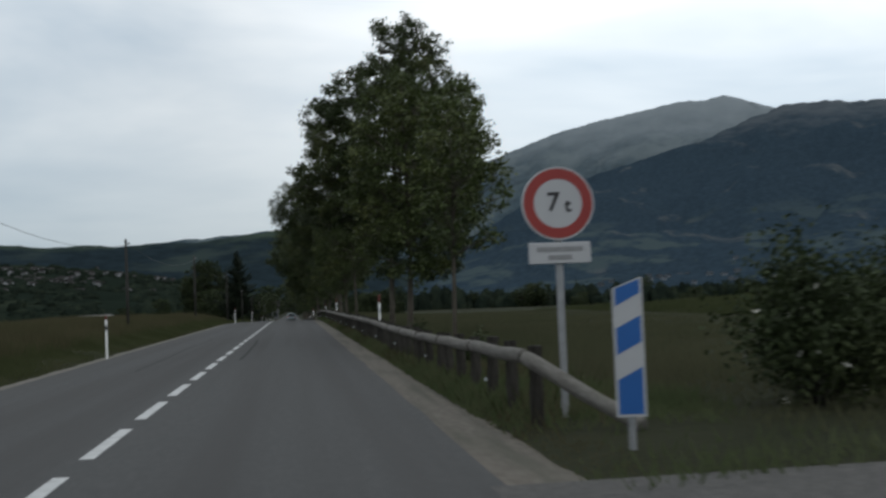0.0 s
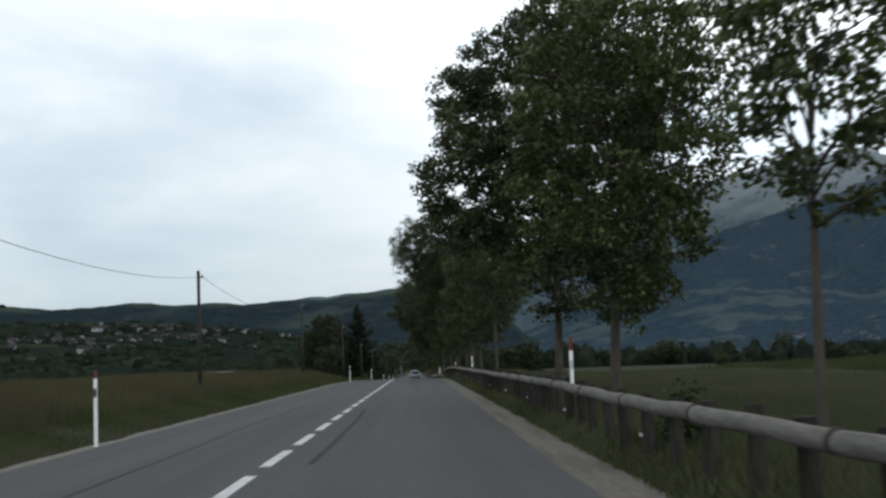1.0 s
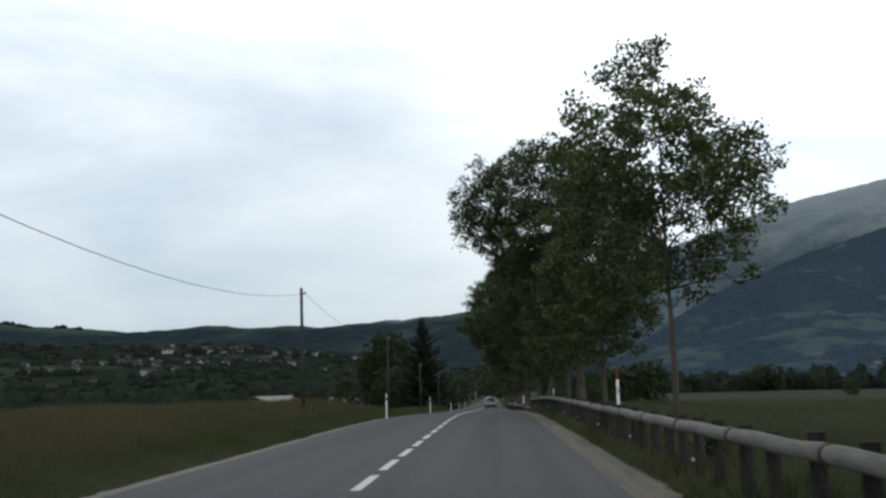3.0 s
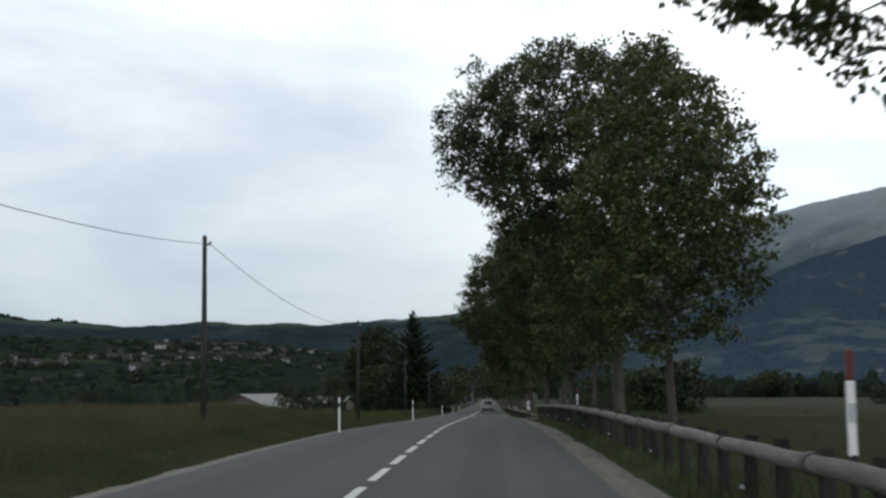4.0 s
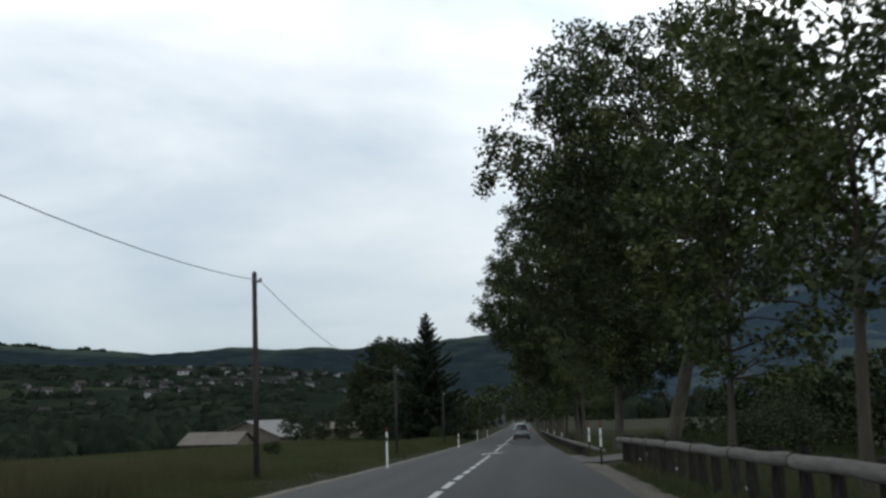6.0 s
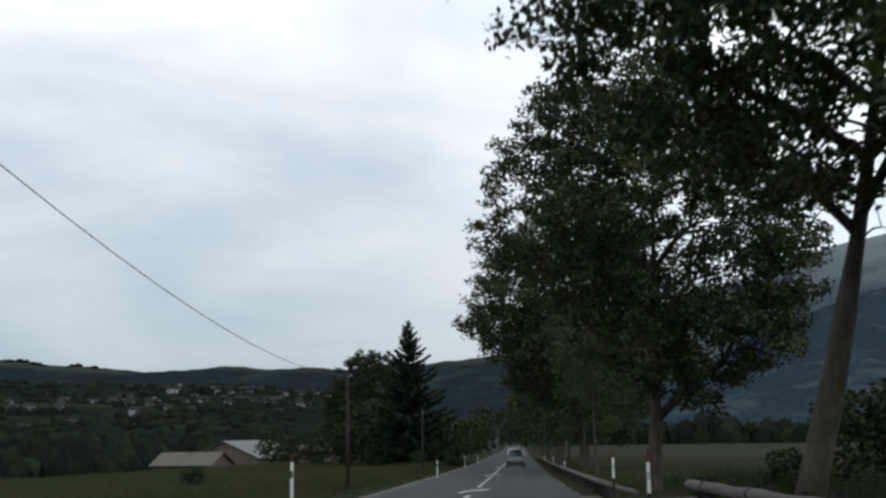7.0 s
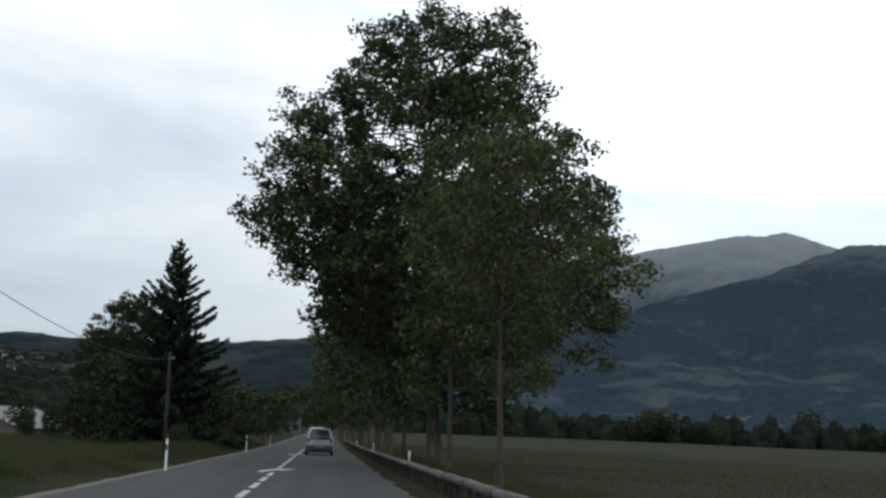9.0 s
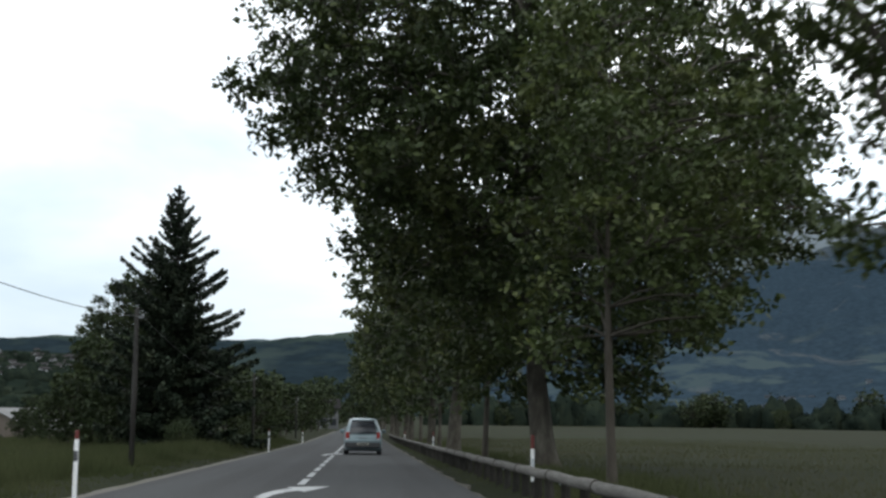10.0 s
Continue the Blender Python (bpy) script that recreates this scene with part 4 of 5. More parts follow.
def woods(name, label, spots, leaf, seed, mat=None, amount=1.0):
    """Far woods nobody could count: many lumpy crowns with loose leaf clumps over them."""
    rng = np.random.default_rng(seed)
    pos, sz, vs, fs, base = [], [], [], [], 0
    for x, y, z, r, h in spots:
        dome = DOMES[int(rng.integers(12))]
        a = rng.uniform(0, 6.28)
        c, q = math.cos(a), math.sin(a)
        v = np.stack([dome[:, 0] * c - dome[:, 1] * q, dome[:, 0] * q + dome[:, 1] * c, dome[:, 2]], -1) * (r, r, h) + (x, y, z)
        vs.append(v)
        fs.append(DOME_TRIS + base)
        base += len(v)
        n = int(amount * (20 + 12 * r))
        k = rng.integers(0, len(v), n)
        pos.append(v[k] + rng.normal(size=(n, 3)) * 0.10 * (r, r, h))
        sz.append(rng.uniform(0.6, 1.3, n) * leaf)
    lv, lf = leaf_arrays(np.concatenate(pos), np.concatenate(sz), np.random.default_rng(seed + 1), 0.8, True)
    ob = tri_mesh(name, np.concatenate([*vs, lv]), np.concatenate([*fs, lf + base]), mat or WOODS)
    domes = sum(len(f) for f in fs)
    ob.data.polygons.foreach_set("use_smooth", [i < domes for i in range(len(ob.data.polygons))])
    return tagged(ob, label, "woods", kind="stuff")


woods("far_hedge", "continuous dark hedge along the far field edge", HEDGE_SPOTS, 0.75, 63, amount=3.6)
rnd = random.Random(21)
spots = []
for i in range(420):
    d = rnd.uniform(230, 620)
    a = radians(rnd.uniform(-42, -6.2))
    x, y = 1.9 + d * math.sin(a), 90 + d * math.cos(a)
    if -92 < x < -10 and y < 480:
        continue
    r = rnd.uniform(4, 9)
    spots.append((x, y, ground_z(x, y) - 1, r, rnd.uniform(6, 12)))
woods("far_woods", "dark broadleaf woods filling the valley below the village", spots, 0.55, 61, amount=1.6)

# ---- village on the hillside and hamlet under the mountain ----
dg = bpy.context.evaluated_depsgraph_get()
LAND = [ob.evaluated_get(dg) for ob in scene.objects if ob.name == "ground" or ob.name.startswith("backdrop")]


def on_land(x, y):
    """Height of the ground or of the slope that lies over it."""
    hits = [ob.ray_cast(Vector((x, y, 2500)), Vector((0, 0, -1))) for ob in LAND]
    return max([h[1].z for h in hits if h[0]], default=0.0)


def house(x, y, z, w, d, h, turn, label, wall=None, roof=None, group="village houses", windows=True):
    root = thing("house", pose(x, y, z - 1.0, 0, 0, turn), label, "house", group)
    bm = bmesh.new()
    box(bm, (0, 0, (h + 1) / 2), (w, d, h + 1))
    for sx in (-1, 1):
        vs = [bm.verts.new(p) for p in ((sx * w / 2, -d / 2, h + 1), (sx * w / 2, d / 2, h + 1), (sx * w / 2, 0, h + 1 + d * 0.30))]
        bm.faces.new(vs)
    part("wall", bm, wall or WALL, root)
    bm = bmesh.new()
    e, t = 0.5, 0.22
    prof = [(-d / 2 - e, h + 1 - e * 0.6), (0, h + 1 + d * 0.30), (d / 2 + e, h + 1 - e * 0.6), (d / 2 + e, h + 1 - e * 0.6 + t), (0, h + 1 + d * 0.30 + t), (-d / 2 - e, h + 1 - e * 0.6 + t)]
    a = [bm.verts.new((-w / 2 - e, p, q)) for p, q in prof]
    b = [bm.verts.new((w / 2 + e, p, q)) for p, q in prof]
    for i in range(6):
        bm.faces.new((a[i], a[(i + 1) % 6], b[(i + 1) % 6], b[i]))
    bm.faces.new((a[0], a[5], a[4], a[1])), bm.faces.new((a[1], a[4], a[3], a[2])), bm.faces.new((b[1], b[4], b[5], b[0])), bm.faces.new((b[2], b[3], b[4], b[1]))
    part("roof", bm, roof or TILE, root)
    if windows:
        wm = bpy.data.meshes.get("village_window")
        if not wm:
            bm = bmesh.new()
            box(bm, (0, 0, 0), (1.3, 0.16, 1.5))
            wm = bpy.data.meshes.new("village_window")
            bm.to_mesh(wm), bm.free()
            wm.materials.append(GLASS_DARK)
        for i in range(2 if w < 11 else 3):
            for fl in range(1 if h < 4.5 else 2):
                piece("window", wm, root, Matrix.Translation(((i + 0.5) * w / (2 if w < 11 else 3) - w / 2, -d / 2 - 0.04, 2.5 + 2.6 * fl)))
    return root


rnd = random.Random(71)
spots = []
for i in range(1500):
    d = 420 + 1200 * rnd.random() ** 1.4
    a = radians(rnd.uniform(-34, -3.5))
    if noise.noise((d * 0.012, a * 16, 3.0)) < -0.22:
        continue
    if radians(-24) < a < radians(-17.0) and 790 < d < 1010:
        continue
    x, y = 1.9 + d * math.sin(a), 90 + d * math.cos(a)
    r = rnd.uniform(4, 9)
    spots.append((x, y, on_land(x, y) - 1, r, rnd.uniform(3.0, 6.5)))
slope_woods = spots
rnd = random.Random(33)
made = 0
for i in range(165):
    a = radians(rnd.gauss(-12.8, 3.4))
    d = rnd.gauss(1130, 190) + 30 * (math.degrees(a) + 12.6)
    if not radians(-24) < a < radians(-4.5):
        continue
    x, y = 1.9 + d * math.sin(a), 90 + d * math.cos(a)
    zz = on_land(x, y)
    for k in range(5):
        d2 = d - rnd.uniform(6, 16)
        a2 = a + rnd.uniform(-9, 9) / d
        slope_woods.append((1.9 + d2 * math.sin(a2), 90 + d2 * math.cos(a2), zz - 2.0, rnd.uniform(2.0, 4.0), rnd.uniform(2.8, 5.2)))
    house(x, y, zz, rnd.uniform(3.8, 6.4), rnd.uniform(3.4, 4.8), rnd.uniform(1.9, 3.8), rnd.uniform(-60, 60),
          rnd.choice(("pale rendered village house with a brown tiled roof", "whitewashed hillside house with a low tiled roof")), windows=i % 2 == 0)
    made += 1
x, y = -318.0, 1300.0
house(x, y, on_land(x, y), 15, 8, 3.2, 8, "long white village building on the slope", wall=SIGN_WHITE)
for i in range(34):
    a = radians(rnd.uniform(14.5, 24.5))
    d = rnd.uniform(1330, 1650)
    x, y = 1.9 + d * math.sin(a), 90 + d * math.cos(a)
    house(x, y, on_land(x, y), rnd.uniform(5, 8), rnd.uniform(5, 6), rnd.uniform(2, 3.5), rnd.uniform(-50, 50), "small pale house in a hamlet below the mountain, haze-tinted", group="hamlet houses", windows=False, wall=WALL_HAZE, roof=ROOF_HAZE)
for x, y, w in ((77, 658, 9), (60, 690, 16), (42, 640, 10)):
    house(x, y, ground_z(x, y), w, 8, 3.6, 10, "low farmhouse with a reddish roof among hedgerow trees", group="farm buildings")
rnd = random.Random(77)
for i in range(26):
    a = radians(rnd.uniform(-23.5, -18.4))
    d = rnd.uniform(2870, 2900)
    x, y = 1.9 + d * math.sin(a), 90 + d * math.cos(a)
    slope_woods.append((x, y, on_land(x, y) - 2, rnd.uniform(6, 12), rnd.uniform(4, 8.5)))
# open meadow on the village slope
v, f = [], []
for j in range(14):
    for i in range(22):
        a, d = radians(-25 + 8.2 * i / 21 + 0.35 * noise.noise((j * 0.5, 3, 0))), 800 + 210 * j / 13 + 14 * noise.noise((i * 0.4, 8, 0))
        x, y = 1.9 + d * math.sin(a), 90 + d * math.cos(a)
        v.append((x, y, on_land(x, y) + (1.0 if 0 < j < 13 and 0 < i < 21 else -4.0)))
f = [(j * 22 + i, j * 22 + i + 1, (j + 1) * 22 + i + 1, (j + 1) * 22 + i) for j in range(13) for i in range(21)]
tagged(flat_mesh("ground_meadow", v, f, GREEN_FIELD, smooth=True), "lighter green sloping meadow among dark woods", "meadow", kind="structure")
woods("far_woods", "dark hedges and copses between the village houses", slope_woods, 0.9, 64, amount=0.4)
house(-6.5, 470, ground_z(-6.5, 470), 4.5, 6, 4.6, 5, "pale narrow house beside the road's far end", group="farm buildings")


def barn(x, y, z, w, d, h, rise, turn, label, roof, wall):
    """A long low barn: gabled sheet roof with ribs, tan walls and a wide doorway."""
    root = thing("barn", pose(x, y, z, 0, 0, turn), label, "barn", "farm buildings")
    bm = bmesh.new()
    for sx in (-1, 1):
        box(bm, (sx * (w / 2 - 0.15), 0, h / 2), (0.3, d, h))
        vs = [bm.verts.new(p) for p in ((sx * w / 2, -d / 2, h), (sx * w / 2, d / 2, h), (sx * w / 2, 0, h + rise))]
        bm.faces.new(vs)
    for sy in (-1, 1):
        box(bm, (0, sy * (d / 2 - 0.15), h / 2), (w - 0.6, 0.3, h))
    part("wall", bm, wall, root)
    for sy in (-1, 1):
        bm = bmesh.new()
        n, e = 40, 0.7
        lo, hi = (sy * (d / 2 + e), h - e * rise / (d / 2)), (0.02 * sy, h + rise + 0.06)
        rows = []
        for i in range(n + 1):
            xx = -w / 2 - e + (w + 2 * e) * i / n
            lift = 0.05 if i % 2 else 0.0
            rows.append([bm.verts.new((xx, lo[0], lo[1] + lift)), bm.verts.new((xx, hi[0], hi[1] + lift)), bm.verts.new((xx, hi[0], hi[1] - 0.12)), bm.verts.new((xx, lo[0], lo[1] - 0.12))])
        for p, q in zip(rows, rows[1:]):
            for k in range(4):
                bm.faces.new((p[k], p[(k + 1) % 4], q[(k + 1) % 4], q[k]))
        bm.faces.new(rows[0]), bm.faces.new(list(reversed(rows[-1])))
        part("roof", bm, roof, root)
    bm = bmesh.new()
    box(bm, (w * 0.15, -d / 2 - 0.05, h * 0.4), (4.0, 0.12, h * 0.8))
    part("door", bm, POLE_WOOD, root, "dark plank barn door")
    return root


barn(-65.5, 441, ground_z(-65.5, 441), 15, 23, 2.7, 3.9, 58, "grey sheet-roofed barn with a brown gable below the meadow", SHEET, WALL_TAN)
barn(-73.5, 420, -6.6, 15, 10, 1.9, 2.5, -16, "low tan farm shed with an old tiled roof", SHEET_OLD, WALL_TAN)
barn(-44, 430, ground_z(-44, 430), 12, 8, 2.0, 1.4, -15, "low tan farm shed with an old tiled roof", SHEET_OLD, WALL_TAN)


# ---- roadside poles and wires ----
def utility_pole(x, y, top, label="weathered wooden utility pole carrying one telephone cable"):
    g = ground_z(x, y) - 0.2
    h = top - g
    root = thing("utility_pole", Matrix.Translation((x, y, g)), label, "pole", "utility poles")
    bm = bmesh.new()
    tube(bm, [(0, 0, 0), (0.01, 0, h * 0.5), (0.0, 0.01, h - 0.06), (0, 0.01, h)], [0.092, 0.084, 0.066, 0.036], 12)
    part("shaft", bm, POLE_WOOD, root, smooth=True)
    bm = bmesh.new()
    box(bm, (0.12, 0, h - 0.28), (0.12, 0.05, 0.07), 0.008)
    disc(bm, 0.04, 0.10, 10, Matrix.Translation((0.17, 0, h - 0.24)))
    part("cable_clamp", bm, STEEL, root, "small metal cable clamp")
    return Vector((x + 0.17, y, top - 0.27))


clamps = [utility_pole(*p) for p in ((-7.3, 29.0, 5.3), (-6.94, 69.5, 5.35), (-6.55, 111.4, 6.05), (-5.6, 145.6, 5.3), (-5.4, 181.5, 3.9), (-5.4, 222.4, 3.05), (-5.3, 262.0, 2.3), (-5.6, 318.0, 1.6))]
for i, (a, b) in enumerate(zip(clamps, clamps[1:])):
    sag = (b - a).length * 0.021
    pts = [a.lerp(b, t) - Vector((0, 0, sag * 4 * t * (1 - t))) for t in np.linspace(0, 1, 15)]
    bm = bmesh.new()
    tube(bm, pts, [0.009] * 15, 6)
    tagged(finish("telephone_cable", bm, CABLE), "thin black telephone cable sagging between poles", "cable", "telephone cables")


def stake(x, y, top, base=None, tall=False, lean=0.0):
    """White marker post with a red head and a reflector band."""
    g = ground_z(x, y) - 0.1 if base is None else base
    h = top - g
    root = thing("marker_post", pose(x, y, g, 0, lean, 0), "white plastic marker post with a red head and reflector band" if tall else "white plastic marker post with a red tip in grass",
                 "post", "marker posts")
    red = 0.26 if tall else 0.14
    white = 0.62 if tall else h - red
    bm = bmesh.new()
    box(bm, (0, 0, h - red - white / 2), (0.066, 0.055, white), 0.012)
    part("shaft", bm, WHITE, root)
    bm = bmesh.new()
    box(bm, (0, 0, h - red / 2), (0.063, 0.048, red), 0.012)
    part("red_head", bm, RED, root, "dull red plastic head")
    bm = bmesh.new()
    zb = h - red - 0.26
    box(bm, (0, -0.030, zb), (0.06, 0.008, 0.16), 0.002)
    part("reflector", bm, REFLECT if tall else BAND, root, "grey reflector band")
    if tall:
        bm = bmesh.new()
        tube(bm, [(0, 0, 0), (0, 0, h - red - white + 0.02)], [0.035, 0.035], 10)
        part("stem", bm, POST_WOOD, root, "dark support stem")
    return root


for p in ((-3.95, 40.9, 1.33), (-3.55, 119.7, 1.29), (-3.2, 156.3, 0.78), (-3.25, 205.4, -0.26), (-3.6, 252.0, -0.85), (-3.7, 292.0, -1.45)):
    stake(*p)
for p in ((4.8, 40.5, 1.66), (4.85, 84.9, 1.73), (4.98, 120.4, 1.42), (4.22, 154.4, 0.84), (4.5, 167.9, 0.66), (4.46, 209.0, -0.34), (4.75, 248.0, -0.85), (4.75, 290.0, -1.45)):
    stake(*p, tall=True)


# ---- wooden guard rail ----
def noisy_log(name, length, r, mat, seed, n=12):
    rnd = random.Random(seed)
    bm = bmesh.new()
    zs = [0, 0.03, *np.linspace(0.2, length - 0.2, 7), length - 0.03, length]
    tube(bm, [(0, z, 0.008 * math.sin(z * 2 + seed)) for z in zs], [r * 0.9, *[r * (1 + rnd.uniform(-0.05, 0.05)) for _ in zs[1:-1]], r * 0.88], n, jitter=0.03, rnd=rnd)
    me = bpy.data.meshes.new(name)
    bm.to_mesh(me), bm.free()
    me.materials.append(mat)
    for p in me.polygons:
        p.use_smooth = True
    return me


LOGS = [noisy_log("rail_log", 3.97, 0.083, LOG, s) for s in (1, 2, 3, 4)]
bm = bmesh.new()
tube(bm, [(0, 0, 0), (0.004, 0, 0.6), (0, 0, 1.128), (0, 0, 1.135)], [0.086, 0.084, 0.083, 0.077], 9, jitter=0.015, rnd=random.Random(4))
POST_ME = bpy.data.meshes.new("rail_post")
bm.to_mesh(POST_ME), bm.free()
POST_ME.materials.append(POST_WOOD)
bm = bmesh.new()
tube(bm, [(0, -0.022, 0), (0, 0.022, 0)], [0.093, 0.093], 14)
SLEEVE_ME = bpy.data.meshes.new("rail_sleeve")
bm.to_mesh(SLEEVE_ME), bm.free()
SLEEVE_ME.materials.append(SLEEVE)
bm = bmesh.new()
box(bm, (0, 0, 0), (0.065, 0.03, 0.045), 0.006)
GLINT_ME = bpy.data.meshes.new("rail_reflector")
bm.to_mesh(GLINT_ME), bm.free()
GLINT_ME.materials.append(REFLECT)


def guard_rail(x, y0, y1, height, label, start_slope=True, end_slope=False, flare=0.95):
    root = thing("guard_rail", Matrix.Translation((x, y0, road_z(y0))), label, "guard rail", "timber guard rails")
    inv = root.matrix_world.inverted()
    y, i = y0, 0

    def lay(pa, pb, k):
        d = Vector(pb) - Vector(pa)
        q = d.to_track_quat("Y", "Z")
        s = d.length / 4.0
        piece("rail_log", LOGS[k % 4], root, inv @ Matrix.LocRotScale(Vector(pa), q, (1, s, 1)))

    def top(yy):
        low = 0.07 * smooth_step(14, 24, yy) * (1 - smooth_step(30, 44, yy))
        return road_z(yy) + height - 0.09 - low + 0.015 * noise.noise((yy * 0.2, x, 0))

    if start_slope:
        lay((x + flare, y0 + 1.6, road_z(y0) + 0.10), (x, y0 + 2.9, top(y0 + 3)), 0)
        y = y0 + 2.9
    while y < y1 - 1.0:
        e = min(y + 4.0, y1)
        lay((x, y, top(y)), (x, e, top(e)), i)
        wide = 3.0 if i % 4 == 1 else 0.6
        piece("rail_sleeve", SLEEVE_ME, root, inv @ Matrix.LocRotScale((x, e, top(e)), None, (1.06 if i % 4 == 1 else 1.0, wide, 1.06 if i % 4 == 1 else 1.0)))
        y = e
        i += 1
    if end_slope:
        lay((x, y1, top(y1)), (x + 0.25, y1 + 3.6, road_z(y1 + 3.6) + 0.06), 1)
    y = y0 + 3.2
    j = 0
    rnd = random.Random(int(y0))
    while y < y1:
        piece("rail_post", POST_ME, root, inv @ pose(x + 0.18 + rnd.uniform(-0.02, 0.02), y, top(y) - (1.02 if height > 0.7 else 1.12) + rnd.uniform(-0.03, 0.03), rnd.uniform(-2, 2), rnd.uniform(-2, 2), rnd.uniform(0, 90)))
        if j % 5 == 2:
            piece("rail_reflector", GLINT_ME, root, inv @ Matrix.Translation((x + 0.10, y, road_z(y) + 0.33)))
        y += 1.6
        j += 1
    return root


guard_rail(4.56, 10.2, 151.0, 0.88, "weathered grey round-log guard rail on dark posts")
guard_rail(4.22, 166.2, 330.0, 0.52, "low weathered log guard rail beside the verge", start_slope=True)


# ---- signs at the start of the barrier ----
def weight_sign(x, y):
    g = ground_z(x, y)
    root = thing("weight_limit_sign", pose(x, y, g, 0, 0, 0), "round red-ringed 7 t weight limit sign on a steel post", "road sign")
    zc = 2.51 - g
    bm = bmesh.new()
    box(bm, (0, 0.05, (zc + 0.35) / 2 - 0.1), (0.08, 0.05, zc + 0.55), 0.01)
    part("post", bm, STEEL, root, "grey galvanised square post")
    face = Matrix.Translation((0, 0, zc)) @ Euler((radians(90), 0, 0)).to_matrix().to_4x4()
    bm = bmesh.new()
    disc(bm, 0.425, 0.03, 48, face)
    panel = part("panel", bm, SIGN_WHITE, root, "white disc panel")
    bm = bmesh.new()
    o = [bm.verts.new((0.405 * math.cos(2 * math.pi * k / 48), -0.0185, zc + 0.405 * math.sin(2 * math.pi * k / 48))) for k in range(48)]
    i = [bm.verts.new((0.285 * math.cos(2 * math.pi * k / 48), -0.0185, zc + 0.285 * math.sin(2 * math.pi * k / 48))) for k in range(48)]
    for k in range(48):
        bm.faces.new((o[k], o[(k + 1) % 48], i[(k + 1) % 48], i[k]))
    part("red_ring", bm, SIGN_RED, panel, "red ring")
    up = Euler((radians(90), 0, 0)).to_matrix().to_4x4()
    flat_text("figure", "7", 0.30, BLACK, panel, Matrix.Translation((-0.055, -0.019, zc + 0.01)) @ up)
    flat_text("letter", "t", 0.22, BLACK, panel, Matrix.Translation((0.115, -0.019, zc - 0.03)) @ up)
    bm = bmesh.new()
    box(bm, (0, 0, zc - 0.575), (0.73, 0.025, 0.245), 0.01)
    plate = part("text_plate", bm, SIGN_WHITE, root, "white text plate with worn lettering")
    for z, w in ((0.045, 0.54), (-0.05, 0.28)):
        bm = bmesh.new()
        box(bm, (0, -0.0145, zc - 0.575 + z), (w, 0.004, 0.055))
        part("text_bar", bm, GREY_INK, plate)
    bm = bmesh.new()
    for z in (zc + 0.12, zc - 0.2):
        box(bm, (0, 0.03, z), (0.30, 0.03, 0.04), 0.005)
    part("bracket", bm, STEEL, root)
    return root


weight_sign(5.14, 13.7)


def stripe_board(x, y):
    """Upright blue and white obstacle board with a slanted top."""
    g = ground_z(x, y)
    root = thing("obstacle_marker", pose(x, y, g, 0, 0, -8), "blue and white striped obstacle board on a short post", "road sign")
    bm = bmesh.new()
    tube(bm, [(0, 0.03, -0.1), (0, 0.03, 1.2)], [0.035, 0.035], 10)
    part("post", bm, STEEL, root, "grey round post")
    w, z0, z1 = 0.27, 0.30, 1.56
    bm = bmesh.new()
    prof = [(-w / 2, z0), (w / 2, z0), (w / 2, z1), (-w / 2, z1 - 0.10)]
    a = [bm.verts.new((p, -0.015, q)) for p, q in prof]
    b = [bm.verts.new((p, 0.015, q)) for p, q in prof]
    bm.faces.new(a), bm.faces.new(list(reversed(b)))
    for k in range(4):
        bm.faces.new((a[k], b[k], b[(k + 1) % 4], a[(k + 1) % 4]))
    panel = part("panel", bm, SIGN_WHITE, root, "white retroreflective panel")
    iw = w - 0.045
    step = 0.115
    for lo, hi in ((0.025, 0.335), (0.56, 0.80), (1.00, 1.23)):
        bm = bmesh.new()
        zz = [(-iw / 2, z0 + lo), (iw / 2, z0 + lo + (0 if lo < 0.1 else step)), (iw / 2, min(z1 - 0.02, z0 + hi + step)), (-iw / 2, z0 + hi - (0.07 if hi > 1.2 else 0))]
        bm.faces.new([bm.verts.new((p, -0.018, q)) for p, q in zz])
        part("blue_stripe", bm, SIGN_BLUE, panel, "blue stripe")
    return root


stripe_board(5.06, 10.5)


